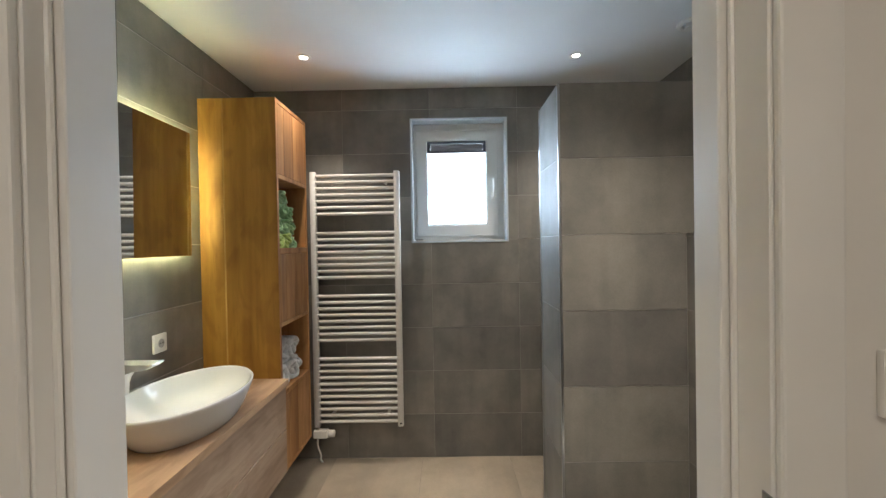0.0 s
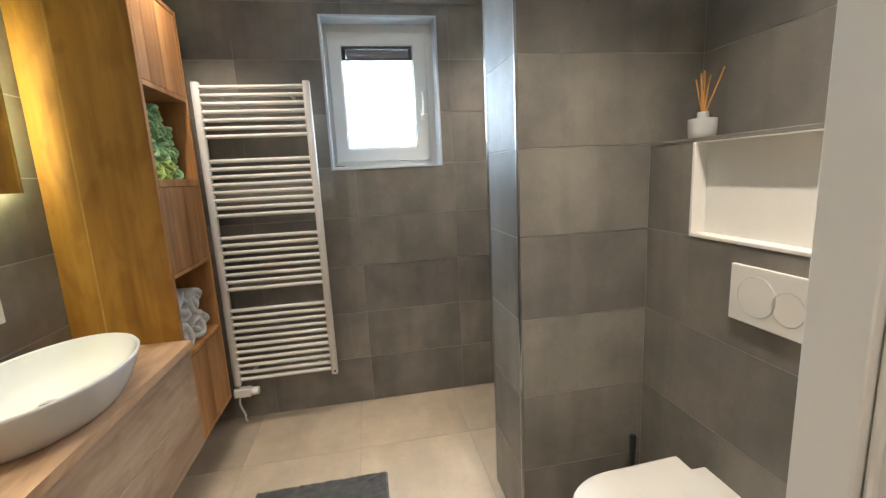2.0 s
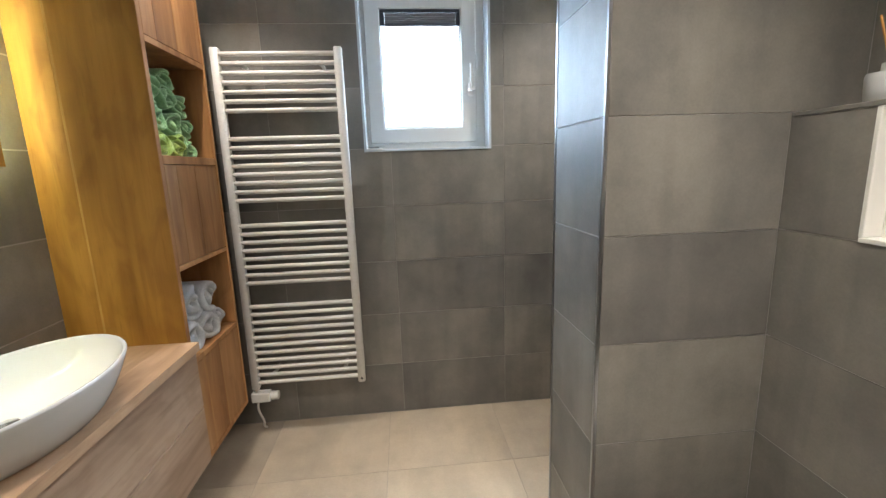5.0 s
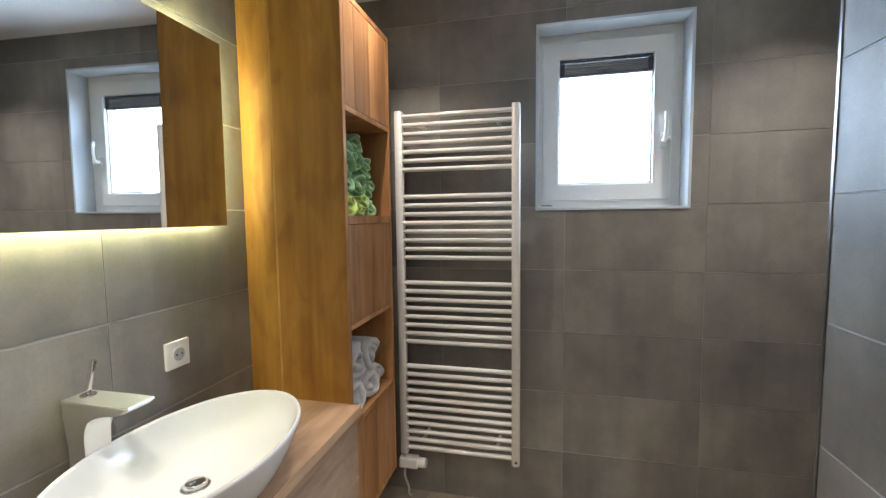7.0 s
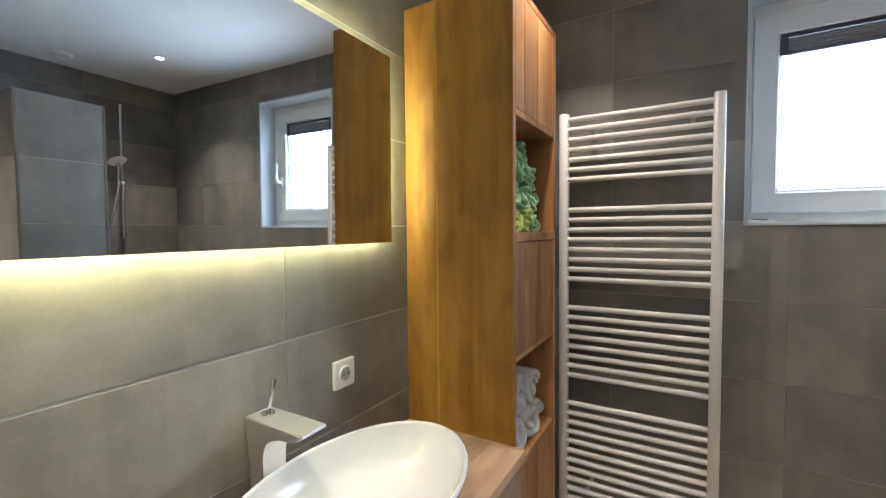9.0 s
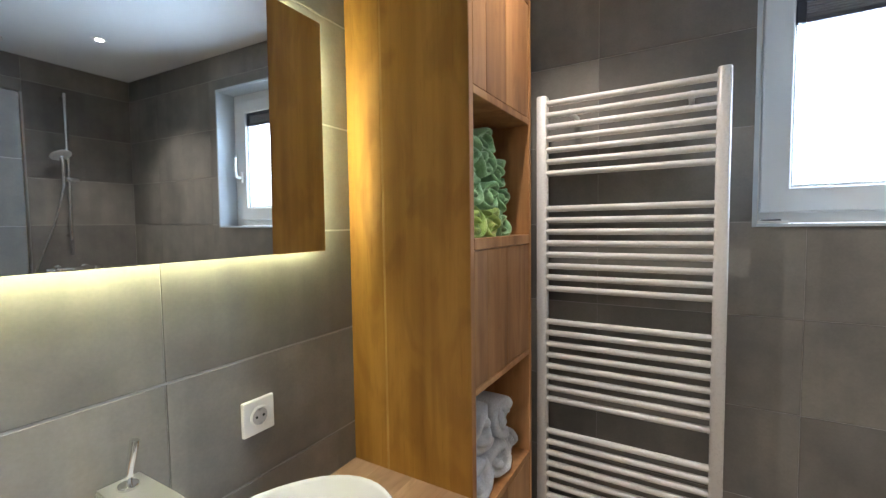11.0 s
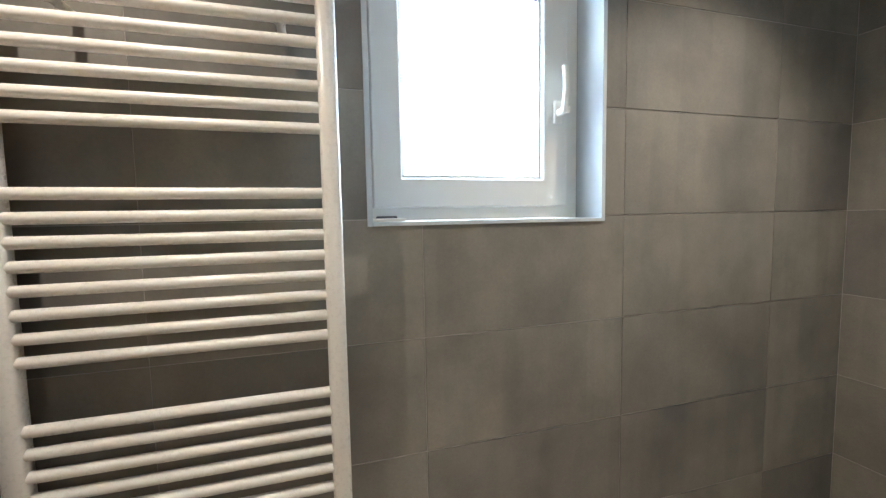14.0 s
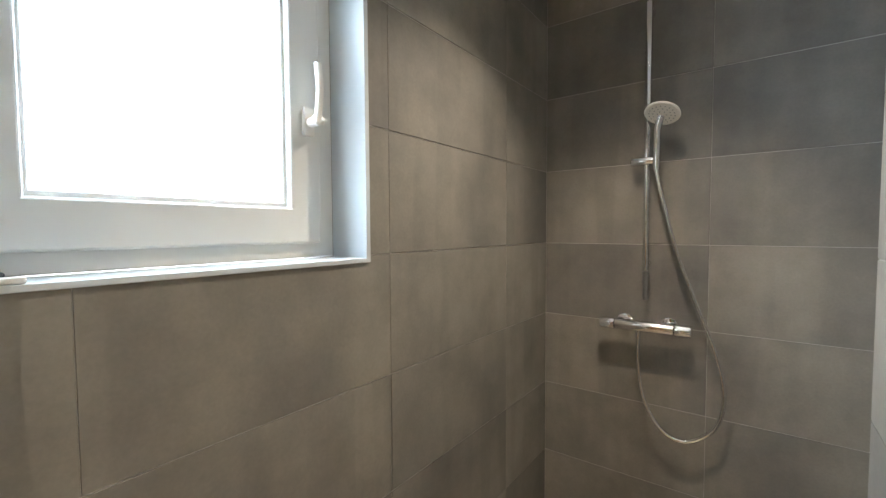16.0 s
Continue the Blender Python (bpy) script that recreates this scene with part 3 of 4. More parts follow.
def tap():
    y, xb, zb, half = 1.540, -1.234, 0.7757, 0.030
    ob = thing("basin_tap", "tall chrome waterfall tap standing behind the basin", "tap", base=(xb + 0.035, y, zb))
    # one casting: a waisted column whose front sweeps out into a thin flat spout
    side = [(0.004, 0.0), (0.058, 0.0), (0.056, 0.06), (0.055, 0.13), (0.056, 0.18), (0.060, 0.205), (0.071, 0.222), (0.090, 0.234), (0.120, 0.240), (0.155, 0.244), (0.178, 0.250), (0.194, 0.262), (0.192, 0.2665),
            (0.120, 0.2655), (-0.002, 0.2665), (0.000, 0.225), (0.005, 0.15), (0.006, 0.07)]
    flare = [1 + 0.22 * max(0.0, (v - 0.10) / 0.165) ** 1.6 for u, v in side]
    bm = rings([[(xb + u, y + k * half * fl, zb + v) for (u, v), fl in zip(side, flare)] for k in (-1, 1)])
    bmesh.ops.bevel(bm, geom=[e for e in bm.edges if abs(e.verts[0].co.y - e.verts[1].co.y) < 0.02], offset=0.004, segments=3, affect="EDGES", clamp_overlap=True)
    part("body", bm, M_SATIN, ob, smooth=40)
    lv = part("lever_base", rod((xb + 0.036, y, zb + 0.2655), (xb + 0.036, y, zb + 0.274), 0.017, n=24, bevel=0.003), M_CHROME, ob, smooth=40)
    part("lever", rod((xb + 0.036, y, zb + 0.274), (xb + 0.046, y + 0.010, zb + 0.352), 0.0058, 0.0078, n=14, bevel=0.0015), M_CHROME, lv, smooth=40)


tap()


def soap_dish():
    ob = thing("soap_dish", "flat white dish on the vanity worktop", "dish", base=(-1.19, 1.31, 0.7757))
    part("tray", box(-1.225, -1.115, 1.255, 1.372, 0.7757, 0.787, 0.005, 2), M_CERAMIC, ob)


soap_dish()


# ---- lit mirror ----
def mirror():
    y0, y1, z0, z1, x = 0.80, 2.033, 1.438, 2.045, -1.203
    ob = thing("wall_mirror", "frameless wall mirror lit from behind", "mirror", base=(x, y1, z0))
    part("glass", box(x - 0.005, x, y0, y1, z0, z1, 0.0008), M_MIRROR, ob)
    part("backing", box(X_LEFT + 0.008, x - 0.0052, y0 + 0.035, y1 - 0.035, z0 + 0.035, z1 - 0.035), M_PLASTIC, ob)
    xs0, xs1 = X_LEFT + 0.010, X_LEFT + 0.022
    for a, b, c, d in ((y0 + 0.026, y1 - 0.026, z0 + 0.027, z0 + 0.034), (y0 + 0.026, y1 - 0.026, z1 - 0.034, z1 - 0.027), (y1 - 0.034, y1 - 0.027, z0 + 0.035, z1 - 0.035), (y0 + 0.027, y0 + 0.034, z0 + 0.035, z1 - 0.035)):
        part("led_strip", box(xs0, xs1 + (0.004 if d - c > b - a else 0), a, b, c, d), M_LED, ob, "glowing yellowish light strip")
    ob.matrix_world = pose(x, y1, z0, 0, 0.4, 1.0)   # hangs slightly out of square


mirror()


def socket():
    x, y, z, h = X_LEFT, 1.828, 1.050, 0.042
    ob = thing("wall_socket", "white square wall socket above the vanity", "socket", base=(x, y, z - h))
    part("plate", box(x + 0.0005, x + 0.012, y - h, y + h, z - h, z + h, 0.004, 2), M_PLASTIC, ob)
    part("rim", rod((x + 0.0121, y, z), (x + 0.0145, y, z), 0.025, n=28, bevel=0.001), M_PLASTIC, ob, smooth=40)
    # flat discs, not recesses: the shade of well and pin holes is their colour
    well = part("well", rod((x + 0.0146, y, z), (x + 0.0152, y, z), 0.020, n=28), plain("socket_shade", (0.42, 0.41, 0.39), 0.6), ob)
    for dy in (-0.0095, 0.0095):
        part("pin_hole", rod((x + 0.0153, y + dy, z), (x + 0.0158, y + dy, z), 0.0032, n=10), M_DARK, well)
    for dz in (-0.017, 0.017):
        part("earth_clip", box(x + 0.0153, x + 0.018, y - 0.003, y + 0.003, z + dz - 0.002, z + dz + 0.002), M_STEEL, well)


socket()


# ---- towel radiator ----
def radiator():
    xa, xb, y, z0, z1 = -0.816, -0.260, 2.742, 0.268, 1.964
    ob = thing("towel_radiator", "white enamelled ladder towel radiator on the wall", "radiator", base=((xa + xb) / 2, y, z0))
    for x in (xa, xb):
        loop = [(-0.019, -0.012), (-0.013, -0.0185), (0.013, -0.0185), (0.019, -0.012), (0.019, 0.014), (0.014, 0.019), (-0.014, 0.019), (-0.019, 0.014)]
        lv = [(z0, 0.86), (z0 + 0.004, 1), (z1 - 0.004, 1), (z1, 0.86)]
        part("post", rings([[(x + k * u, y + k * v, z) for u, v in loop] for z, k in lv]), M_RAD, ob, smooth=50)
    for first, count in ((1.937, 7), (1.557, 8), (1.140, 8), (0.722, 11)):
        for k in range(count):
            z = first - k * 0.0419
            part("rung", rod((xa + 0.016, y - 0.003, z), (xb - 0.016, y - 0.003, z), 0.0112, n=14), M_RAD, ob, smooth=40)
    for x in (xa + 0.10, xb - 0.085):
        for z in (1.916, 0.366):
            br = part("bracket", rod((x, y + 0.010, z - 0.021), (x, Y_FAR - 0.001, z - 0.021), 0.009, n=14), M_RAD, ob, smooth=40)
            part("clamp", rod((x, y - 0.007, z - 0.021), (x, y + 0.014, z - 0.021), 0.013, n=18, bevel=0.003), M_RAD, br, smooth=40)
    part("vent_plug", rod((xb + 0.002, y - 0.0205, z0 + 0.022), (xb + 0.002, y - 0.0185, z0 + 0.022), 0.006, n=12), M_DARK, ob)
    he = part("heating_element", box(xa - 0.026, xa + 0.070, y - 0.026, y + 0.026, z0 - 0.072, z0 - 0.020, 0.008, 2), M_RAD, ob, "white electric heating element")
    part("collar", rod((xa, y, z0 - 0.021), (xa, y, z0 + 0.001), 0.015, n=18), M_CHROME, he, smooth=40)
    part("knob", rod((xa + 0.068, y, z0 - 0.046), (xa + 0.112, y, z0 - 0.046), 0.024, n=24, bevel=0.006), M_PLASTIC, he, smooth=40)
    part("cable", tube(spline([(xa, y, z0 - 0.072), (xa - 0.004, y + 0.002, 0.14), (xa + 0.012, y + 0.015, 0.07), (xa + 0.006, y + 0.03, 0.03), (xa + 0.012, y + 0.05, 0.006)], 6), 0.006, 8), M_RAD, he, smooth=60)


radiator()


# ---- shower ----
def shower():
    xw, y = X_SHOWER, 2.450
    xr_ = xw - 0.045
    rail = thing("shower_rail", "chrome shower rail on the tiled wall", "shower rail", base=(xw, y, 1.30))
    part("bar", rod((xr_, y, 1.405), (xr_, y, 2.36), 0.0110, n=18, bevel=0.002), M_CHROME, rail, smooth=40)
    part("end_cap", rod((xr_, y, 1.300), (xr_, y, 1.404), 0.0085, 0.0115, n=16, bevel=0.002), plain("grey_rubber", (0.10, 0.10, 0.10), 0.5), rail, "dark grey end cap", smooth=40)
    for z in (1.43, 2.33):
        part("bracket", rod((xr_, y, z), (xw - 0.001, y, z), 0.012, n=16), M_CHROME, rail, smooth=40)
    part("slider", rod((xr_ - 0.004, y + 0.052, 1.800), (xr_ - 0.004, y - 0.036, 1.800), 0.0155, n=20, bevel=0.003), M_CHROME, rail, smooth=40)
    # hand shower, tilted to the room
    hs = thing("hand_shower", "round white and chrome hand shower in its holder", "hand shower", base=(xr_, y - 0.03, 1.80))
    head, tilt = Vector((xr_ - 0.062, y - 0.056, 1.948)), Vector((-0.48, 0.12, -0.86)).normalized()
    shell = part("head", rod(head - tilt * 0.022, head, 0.038, 0.060, n=32, bevel=0.004), M_CHROME, hs, smooth=40)
    part("face", rod(head + tilt * 0.0002, head + tilt * 0.006, 0.058, 0.053, n=32, bevel=0.002), M_PLASTIC, shell, "white spray face", smooth=40)
    a_, b_ = tilt.orthogonal().normalized(), tilt.cross(tilt.orthogonal().normalized())
    for ring_r, cnt in ((0.014, 6), (0.028, 12), (0.040, 18)):
        bm = bmesh.new()
        for k in range(cnt):
            c = head + tilt * 0.0062 + ring_r * (math.cos(6.283 * k / cnt) * a_ + math.sin(6.283 * k / cnt) * b_)
            rod(c, c + tilt * 0.001, 0.0022, n=6, bm=bm)
        part("nozzles", bm, plain("nozzle_grey", (0.35, 0.35, 0.35), 0.6), shell)
    part("grip", tube(spline([head - tilt * 0.016, (xr_ - 0.045, y - 0.040, 1.905), (xr_ - 0.030, y - 0.036, 1.845), (xr_ - 0.022, y - 0.034, 1.765)], 6), 0.0125, 14), M_CHROME, hs, smooth=50)
    # thermostat
    th = thing("shower_thermostat", "chrome thermostatic shower mixer bar on the wall", "shower mixer", base=(xw, y, 1.18))
    xt, zt = xw - 0.062, 1.204
    part("bar", rod((xt, y - 0.098, zt), (xt, y + 0.098, zt), 0.0205, n=24, bevel=0.002), M_CHROME, th, smooth=40)
    for s in (-1, 1):
        part("knob", rod((xt, y + s * 0.099, zt), (xt, y + s * 0.152, zt), 0.0225, 0.0205, n=24, bevel=0.004), M_CHROME, th, smooth=40)
        c = part("connector", rod((xt, y + s * 0.075, zt), (xw - 0.008, y + s * 0.075, zt), 0.014, n=18), M_CHROME, th, smooth=40)
        part("rosette", rod((xw - 0.012, y + s * 0.075, zt), (xw - 0.0005, y + s * 0.075, zt), 0.032, n=28, bevel=0.003), M_CHROME, c, smooth=40)
    part("outlet", rod((xt, y + 0.018, zt - 0.019), (xt, y + 0.018, zt - 0.040), 0.009, n=14), M_CHROME, th, smooth=40)
    # hose, hanging in a loop
    ctrl = [(xr_ - 0.022, y - 0.034, 1.765), (xr_ - 0.018, y - 0.055, 1.66), (xr_ - 0.015, y - 0.100, 1.48), (xr_ - 0.012, y - 0.162, 1.30), (xr_ - 0.012, y - 0.220, 1.14),
            (xr_ - 0.012, y - 0.246, 1.00), (xr_ - 0.012, y - 0.222, 0.885), (xr_ - 0.012, y - 0.140, 0.818), (xr_ - 0.014, y - 0.065, 0.838), (xr_ - 0.016, y - 0.005, 0.935), (xt + 0.002, y + 0.016, 1.06), (xt, y + 0.018, zt - 0.040)]
    thing("shower_hose", "flexible chrome shower hose hanging in a loop", "hose", tube(spline(ctrl, 12), 0.0075, 10), M_CHROME, smooth=60)


shower()


# ---- toilet corner ----
def toilet():
    cy, zs = 1.140, 0.482
    ob = thing("toilet", "white wall-hung toilet with its lid closed", "toilet", base=(X_BOX, cy, 0.08))

    def outline(back, tip, half, z, n=40, sq=2.4, flare=0.96):
        pts, mid = [], back - 0.5 * (back - tip)
        for k in range(n + 1):
            q = math.pi * k / n
            c, s = math.cos(q), math.sin(q)
            pts.append((mid - (mid - tip) * abs(s) ** (2 / sq), cy + half * math.copysign(abs(c) ** (2 / sq), c), z))
        return [(back, cy + half * flare, z)] + pts + [(back, cy - half * flare, z)]

    bowl = [(0.080, X_BOX - 0.30, 0.10), (0.10, X_BOX - 0.33, 0.12), (0.22, X_BOX - 0.41, 0.145), (0.34, X_BOX - 0.49, 0.172), (0.40, X_BOX - 0.515, 0.180), (0.425, X_BOX - 0.515, 0.180)]
    part("bowl", rings([outline(X_BOX - 0.0005, tip, h, z) for z, tip, h in bowl]), M_CERAMIC, ob, smooth=50)
    part("seat", rings([outline(X_BOX - 0.075, X_BOX - 0.500 + e, 0.191 - e, z) for z, e in ((0.4255, 0.003), (0.428, 0.0), (0.440, 0.0), (0.4425, 0.003))]), M_PLASTIC, ob, smooth=50)
    part("lid", rings([outline(X_BOX - 0.068, X_BOX - 0.505 + e, 0.195 - e, z, flare=1.05) for z, e in ((0.443, 0.004), (0.446, 0.0), (zs - 0.010, 0.0), (zs - 0.003, 0.004), (zs, 0.014))]), M_PLASTIC, ob, smooth=50)
    part("hinge_cover", box(X_BOX - 0.067, X_BOX - 0.001, cy - 0.165, cy + 0.150, 0.4255, 0.466, 0.005, 2), M_PLASTIC, ob)


toilet()


def flush_plate():
    x, y0, y1, z0, z1 = X_BOX, 0.988, 1.232, 0.990, 1.148
    ob = thing("flush_plate", "white dual flush plate with two round buttons", "flush plate", base=(x, (y0 + y1) / 2, z0))
    part("plate", box(x - 0.014, x - 0.0005, y0, y1, z0, z1, 0.003, 2), M_PLASTIC, ob)
    for cy, cz, r in ((1.150, 1.070, 0.053), (1.062, 1.062, 0.041)):
        b = part("button", rod((x - 0.0142, cy, cz), (x - 0.0150, cy, cz), r, n=40), M_PLASTIC, ob)
        bm = tube([(x - 0.0146, cy + (r + 0.0015) * math.cos(q), cz + (r + 0.0015) * math.sin(q)) for q in (6.2832 * k / 48 for k in range(49))], 0.0013, 6)
        part("ring", bm, plain("ring_grey", (0.58, 0.57, 0.54), 0.4), b, "thin grey ring", smooth=60)


flush_plate()

roll = thing("toilet_roll", "white toilet paper roll lying in the niche", "toilet roll", base=(1.0, 0.940, NI[2] + 0.0085))
RC = (0.940, NI[2] + 0.0085 + 0.047)


def paper_roll():
    x0, x1 = X_BOX - 0.050, X_BOX + 0.043
    def ring(r, x):
        return [(x, RC[0] + r * math.cos(q), RC[1] + r * math.sin(q)) for q in (2 * math.pi * k / 36 for k in range(36))]
    part("paper", rings([ring(0.021, x0), ring(0.044, x0), ring(0.047, x0 + 0.003), ring(0.047, x1 - 0.003), ring(0.044, x1), ring(0.021, x1), ring(0.021, x0)], cap_first=False, cap_last=False), M_PAPER, roll, smooth=50)
    part("core", rings([ring(0.0205, x0 + 0.001), ring(0.0205, x1 - 0.001), ring(0.019, x1 - 0.001), ring(0.019, x0 + 0.001), ring(0.0205, x0 + 0.001)], cap_first=False, cap_last=False), plain("brown_card", (0.35, 0.26, 0.17), 0.9), roll, smooth=50)


paper_roll()


def diffuser():
    x, y, z = 1.062, 1.442, LEDGE + 0.0002
    ob = thing("reed_diffuser", "pale stone reed diffuser with orange sticks", "diffuser", base=(x, y, z))
    prof = [(0.035, 0.0), (0.038, 0.003), (0.0395, 0.020), (0.041, 0.054), (0.039, 0.060), (0.019, 0.061), (0.0165, 0.063), (0.016, 0.080), (0.013, 0.081)]
    part("pot", rings([[(x + r * math.cos(q), y + r * math.sin(q), z + h) for q in (2 * math.pi * k / 28 for k in range(28))] for r, h in prof]), M_POT, ob, smooth=40)
    # a loose bundle, one stick leaning far out: lean in x and y, height
    for dx, dy, h in ((0.004, 0.040, 0.185), (0.012, 0.028, 0.190), (0.010, 0.012, 0.205), (-0.006, 0.008, 0.196), (0.000, -0.022, 0.186), (0.010, -0.062, 0.200)):
        part("reed", rod((x + dx * 0.2, y + dy * 0.12, z + 0.078), (x + dx, y + dy, z + h), 0.0024, n=6), M_REED, ob)


diffuser()


def toilet_brush():
    x, y = 0.935, 1.555
    ob = thing("toilet_brush", "slim black toilet brush in a holder on the floor", "toilet brush", base=(x, y, 0.0))
    part("holder", rod((x, y, 0.001), (x, y, 0.20), 0.036, 0.042, n=24, bevel=0.004), M_BLACK, ob, smooth=40)
    part("rod", rod((x, y, 0.20), (x, y, 0.27), 0.005, n=10), M_BLACK, ob, smooth=40)
    part("grip", rod((x, y, 0.262), (x, y, 0.415), 0.009, 0.013, n=14, bevel=0.004), M_BLACK, ob, smooth=40)


toilet_brush()


# ---- ceiling fittings ----
def downlight(x, y):
    ob = thing("ceiling_spot", "small round recessed ceiling spot, switched on", "ceiling spot", group="ceiling spots", base=(x, y, Z_CEIL))
    z = Z_CEIL - 0.0005
    def ring(r, h):
        return [(x + r * math.cos(q), y + r * math.sin(q), h) for q in (2 * math.pi * k / 32 for k in range(32))]
    part("trim_ring", rings([ring(0.020, z), ring(0.042, z), ring(0.041, z - 0.004), ring(0.028, z - 0.006), ring(0.020, z)], cap_first=False, cap_last=False), M_PLASTIC, ob, smooth=50)
    part("bulb", rings([ring(0.019, z - 0.0005), ring(0.019, z - 0.0025)]), M_SPOT, ob, "bright warm bulb")


for sx, sy, sw in SPOTS:
    downlight(sx, sy)


def vent():
    x, y, z = 1.30, 2.055, Z_CEIL
    ob = thing("ceiling_vent", "round white ventilation valve in the ceiling", "vent", base=(x, y, z))
    def ring(r, h):
        return [(x + r * math.cos(q), y + r * math.sin(q), z - h) for q in (2 * math.pi * k / 36 for k in range(36))]
    part("collar", rings([ring(0.045, 0.0005), ring(0.072, 0.0005), ring(0.070, 0.010), ring(0.055, 0.016), ring(0.045, 0.012), ring(0.045, 0.0005)], cap_first=False, cap_last=False), M_PLASTIC, ob, smooth=40)
    part("disc", rings([ring(0.030, 0.002), ring(0.036, 0.020), ring(0.034, 0.026), ring(0.012, 0.030)]), M_PLASTIC, ob, smooth=40)


vent()


# ---- bath mat ----
def bath_mat():
    x0, x1, y0, y1 = -0.605, 0.005, 1.22, 2.128
    bm = bmesh.new()
    nx, ny = 60, 90
    grid = [[bm.verts.new((x0 + (x1 - x0) * i / nx, y0 + (y1 - y0) * j / ny, 0.0005 if i in (0, nx) or j in (0, ny) else 0.013 + 0.005 * random.random())) for j in range(ny + 1)] for i in range(nx + 1)]
    for i in range(nx):
        for j in range(ny):
            bm.faces.new((grid[i][j], grid[i + 1][j], grid[i + 1][j + 1], grid[i][j + 1]))
    bm.faces.new([grid[i][0] for i in range(nx + 1)] + [grid[nx][j] for j in range(1, ny + 1)] + [grid[i][ny] for i in range(nx - 1, -1, -1)] + [grid[0][j] for j in range(ny - 1, 0, -1)])
    thing("bath_mat", "charcoal grey bath mat on the tiled floor", "bath mat", bm, M_MAT, smooth=60)


bath_mat()

# ---- tiles: each one a piece on its wall ----
GAP_U, GAP_V, PIECES = 0.0014, 0.0024, {}   # upright and level joints


def tile_piece(w, h, hole, mat, name, level=GAP_V):
    """A tile w by h in its own plane, 8 mm thick, its edges eased; hole: a rectangle cut out of it."""
    key = (round(w, 3), round(h, 3), hole, mat.name, level)
    if key in PIECES:
        return PIECES[key]
    bm = bmesh.new()
    g, k, e, t = GAP_U / 2, level / 2, 0.0008, DEEP - 0.0005
    if not hole:
        lo = [bm.verts.new(p) for p in ((g, k, -t), (w - g, k, -t), (w - g, h - k, -t), (g, h - k, -t))]
        md = [bm.verts.new(p) for p in ((g, k, -e), (w - g, k, -e), (w - g, h - k, -e), (g, h - k, -e))]
        hi = [bm.verts.new(p) for p in ((g + e, k + e, 0), (w - g - e, k + e, 0), (w - g - e, h - k - e, 0), (g + e, h - k - e, 0))]
        bm.faces.new(hi)
        for a, b in ((lo, md), (md, hi)):
            for i in range(4):
                bm.faces.new((a[i], a[(i + 1) % 4], b[(i + 1) % 4], b[i]))
    else:
        us = sorted({g, w - g, *[min(max(v, g), w - g) for v in hole[:2]]})
        vs = sorted({k, h - k, *[min(max(v, k), h - k) for v in hole[2:]]})
        vert = {}
        def at(u, v):
            if (u, v) not in vert:
                vert[u, v] = bm.verts.new((u, v, 0))
            return vert[u, v]
        faces = []
        for a, b in zip(us, us[1:]):
            for c, d in zip(vs, vs[1:]):
                if not (hole[0] < (a + b) / 2 < hole[1] and hole[2] < (c + d) / 2 < hole[3]):
                    faces.append(bm.faces.new((at(a, c), at(b, c), at(b, d), at(a, d))))
        if not faces:
            bm.free()
            PIECES[key] = None
            return None
        ext = bmesh.ops.extrude_face_region(bm, geom=faces)
        bmesh.ops.translate(bm, vec=(0, 0, -t), verts=[v for v in ext["geom"] if isinstance(v, bmesh.types.BMVert)])
    PIECES[key] = mesh_of(name, bm, mat)
    return PIECES[key]


def tiled(parent, origin, u_dir, v_dir, us, vs, mat=None, hole=None, level=GAP_V):
    """Lay tiles between the joints us and vs of a plane; its face looks along u x v."""
    mat = mat or M_TILE
    u_, v_ = Vector(u_dir), Vector(v_dir)
    m = Matrix((u_, v_, u_.cross(v_))).transposed().to_4x4()
    for a, b in zip(us, us[1:]):
        for c, d in zip(vs, vs[1:]):
            cut = None
            if hole and hole[0] < b and hole[1] > a and hole[2] < d and hole[3] > c:
                cut = (round(hole[0] - a, 4), round(hole[1] - a, 4), round(hole[2] - c, 4), round(hole[3] - c, 4))
            me = tile_piece(b - a, d - c, cut, mat, "tile", level)
            if me is None:
                continue
            ob = new("tile", me)
            ob.parent = parent
            ob.matrix_parent_inverse = parent.matrix_basis.inverted()
            ob.matrix_basis = Matrix.Translation(Vector(origin) + u_ * a + v_ * c) @ m


def joints(lo, hi, first, step):
    k = math.ceil((lo - first) / step + 1e-6)
    out = [lo]
    while first + k * step < hi - 0.012:
        if first + k * step > lo + 0.012:
            out.append(first + k * step)
        k += 1
    return out + [hi]


ZS = joints(0, Z_CEIL, 0.0, 0.3)
tiled(wall_far, (0, Y_FAR, 0), (1, 0, 0), (0, 0, 1), joints(X_LEFT, X_SHOWER, 0.56, 0.6), ZS, hole=WIN)
tiled(wall_left, (X_LEFT, 0, 0), (0, 1, 0), (0, 0, 1), joints(Y_DOOR, Y_FAR, 1.630, 0.6), joints(0, Z_CEIL, -0.007, 0.3), level=0.0050)
tiled(wall_shower, (X_SHOWER, 0, 0), (0, -1, 0), (0, 0, 1), joints(-Y_FAR, -THIN_Y, -2.258, 0.6), ZS)
tiled(wall_upper, (X_UPPER, 0, 0), (0, -1, 0), (0, 0, 1), joints(-PART_Y0, -Y_DOOR, -1.0, 0.6), joints(LEDGE, PART_TOP + 0.004, 0, 0.3))
tiled(wall_upper, (X_UPPER, 0, 0), (0, -1, 0), (0, 0, 1), joints(-PART_Y0 - 0.044, -Y_DOOR, -1.0, 0.6), joints(PART_TOP + 0.004, Z_CEIL, 0, 0.3))
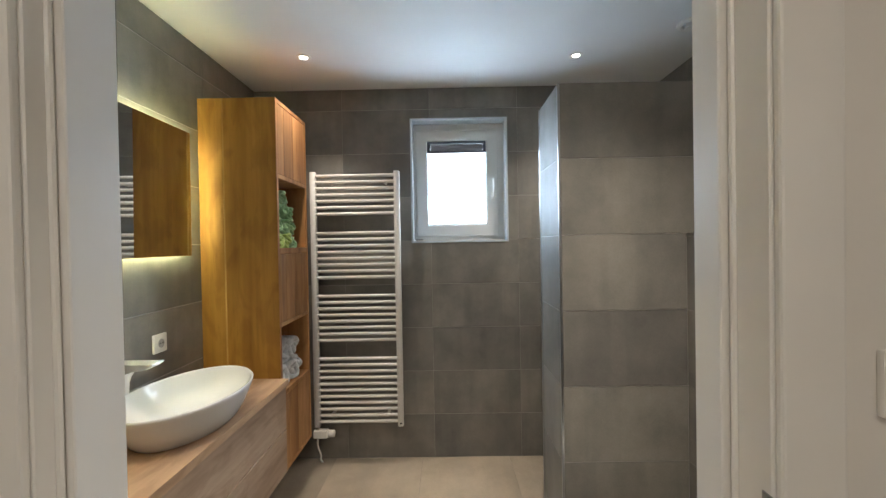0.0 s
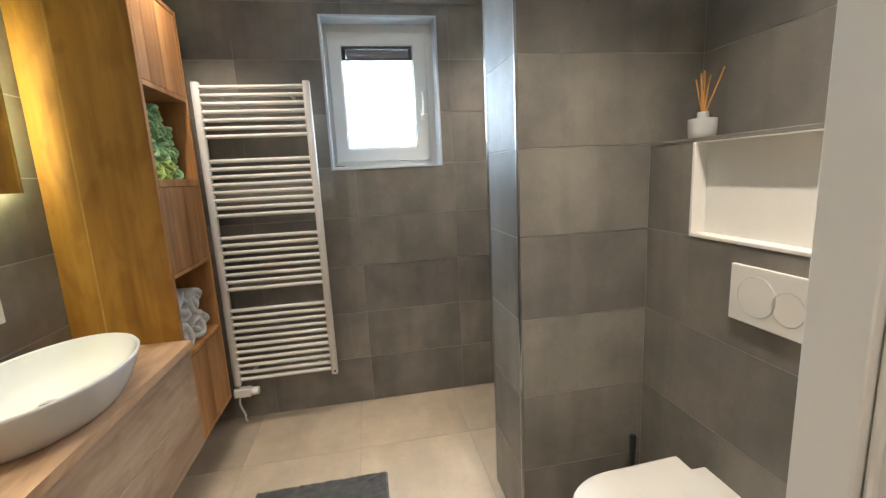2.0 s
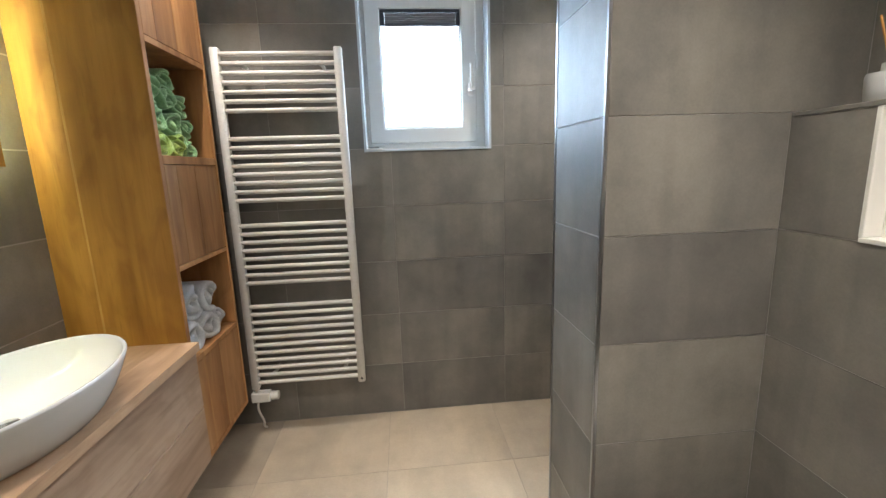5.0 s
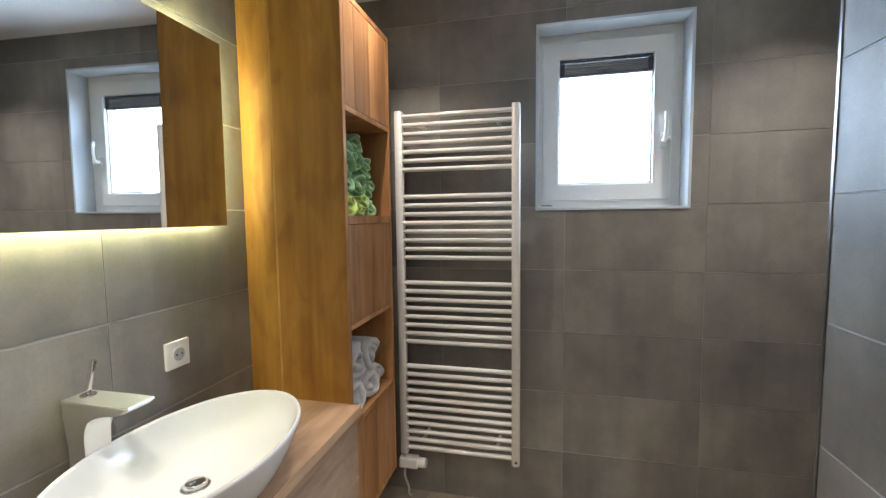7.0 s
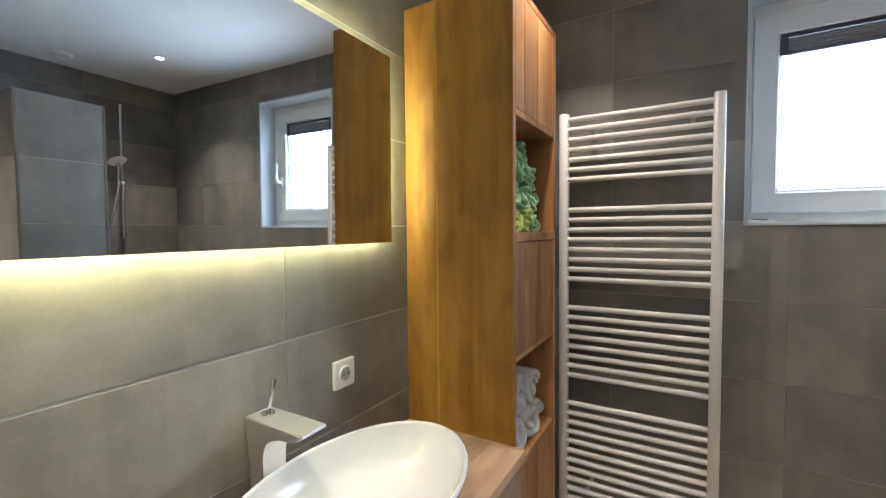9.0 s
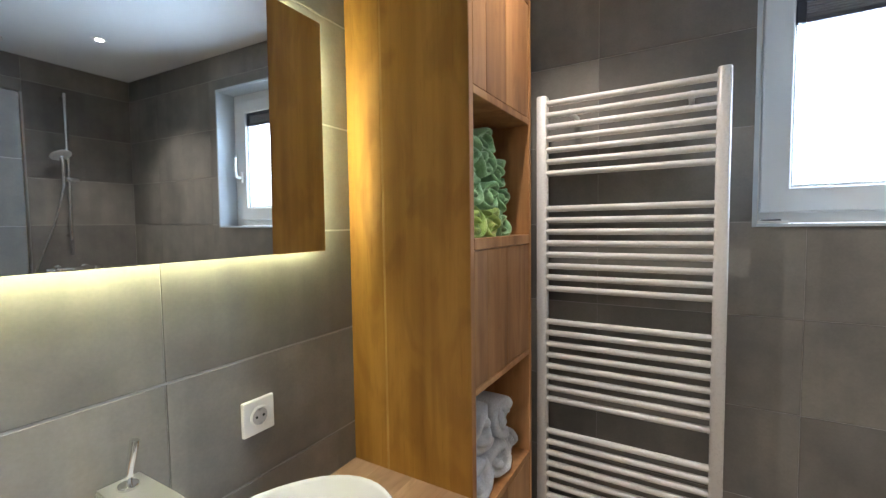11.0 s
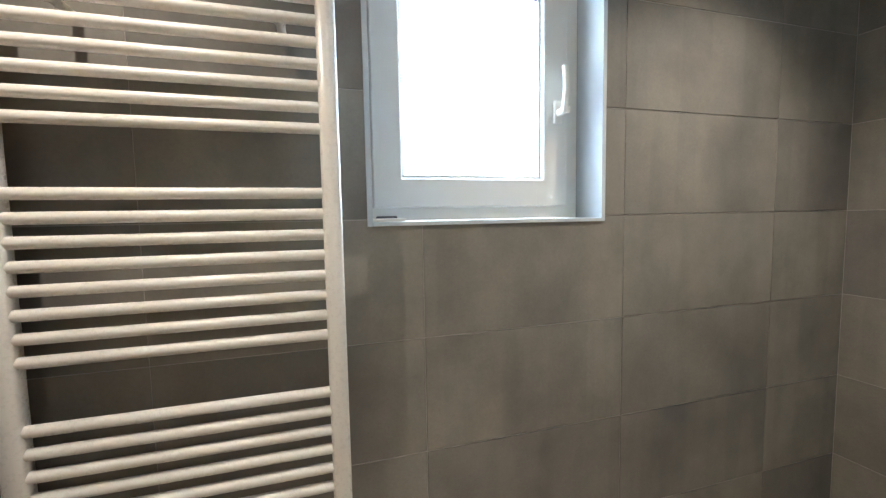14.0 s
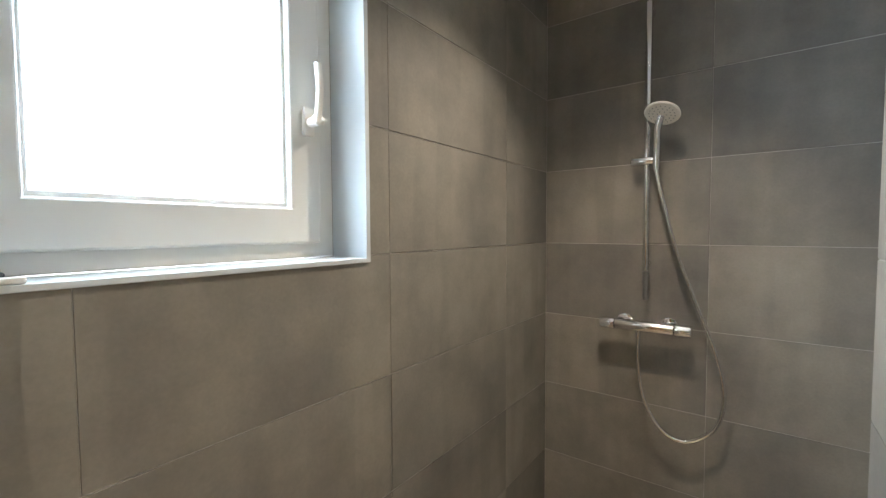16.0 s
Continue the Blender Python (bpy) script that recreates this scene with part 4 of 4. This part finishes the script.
tiled(cistern, (X_BOX, 0, 0), (0, -1, 0), (0, 0, 1), joints(-PART_Y0, -Y_DOOR, -1.01, 0.6), joints(0, LEDGE - 0.012, 0, 0.3), hole=(-NI[1], -NI[0], NI[2] - 0.002, 1.6))
tiled(partition, (0, PART_Y0, 0), (1, 0, 0), (0, 0, 1), [PART_X + 0.007, X_BOX], joints(0, LEDGE, 0, 0.3))
tiled(partition, (0, PART_Y0, 0), (1, 0, 0), (0, 0, 1), [PART_X + 0.007, X_UPPER], joints(LEDGE, PART_TOP, 0, 0.3))
tiled(partition, (PART_X, 0, 0), (0, -1, 0), (0, 0, 1), [-PART_Y1 + 0.007, -PART_Y0 - 0.007], joints(0, PART_TOP, 0, 0.3), level=0.0040)
tiled(partition, (0, PART_Y1, 0), (-1, 0, 0), (0, 0, 1), [-THIN_X, -PART_X - 0.007], joints(0, PART_TOP, 0, 0.3))
tiled(partition, (0, THIN_Y, 0), (-1, 0, 0), (0, 0, 1), [-X_SHOWER, -THIN_X - 0.001], joints(0, PART_TOP, 0, 0.3))
tiled(partition, (THIN_X, 0, 0), (0, 1, 0), (0, 0, 1), [THIN_Y, PART_Y1 - 0.001], joints(0, PART_TOP, 0, 0.3))
tiled(partition, (0, 0, PART_TOP + 0.003), (1, 0, 0), (0, 1, 0), [PART_X + 0.007, THIN_X], [PART_Y0 + 0.007, PART_Y1 - 0.007])
tiled(partition, (0, 0, PART_TOP + 0.003), (1, 0, 0), (0, 1, 0), [THIN_X, X_UPPER], [PART_Y0 + 0.007, THIN_Y])
tiled(partition, (0, 0, PART_TOP + 0.003), (1, 0, 0), (0, 1, 0), [X_UPPER, X_SHOWER], [PART_Y0 + 0.054, THIN_Y])
tiled(wall_door, (0, Y_DOOR + 0.0085, 0), (-1, 0, 0), (0, 0, 1), joints(-DX0 + 0.05, -X_LEFT, 0.9, 0.6), ZS)
tiled(wall_door, (0, Y_DOOR + 0.0085, 0), (-1, 0, 0), (0, 0, 1), joints(-X_BOX, -DX1 - 0.05, -0.6, 0.6), ZS)
tiled(floor, (0, 0, 0), (1, 0, 0), (0, 1, 0), joints(X_LEFT, X_SHOWER, -0.124, 0.6), joints(-1.4, Y_FAR, 2.354, 0.6), M_FLOOR)
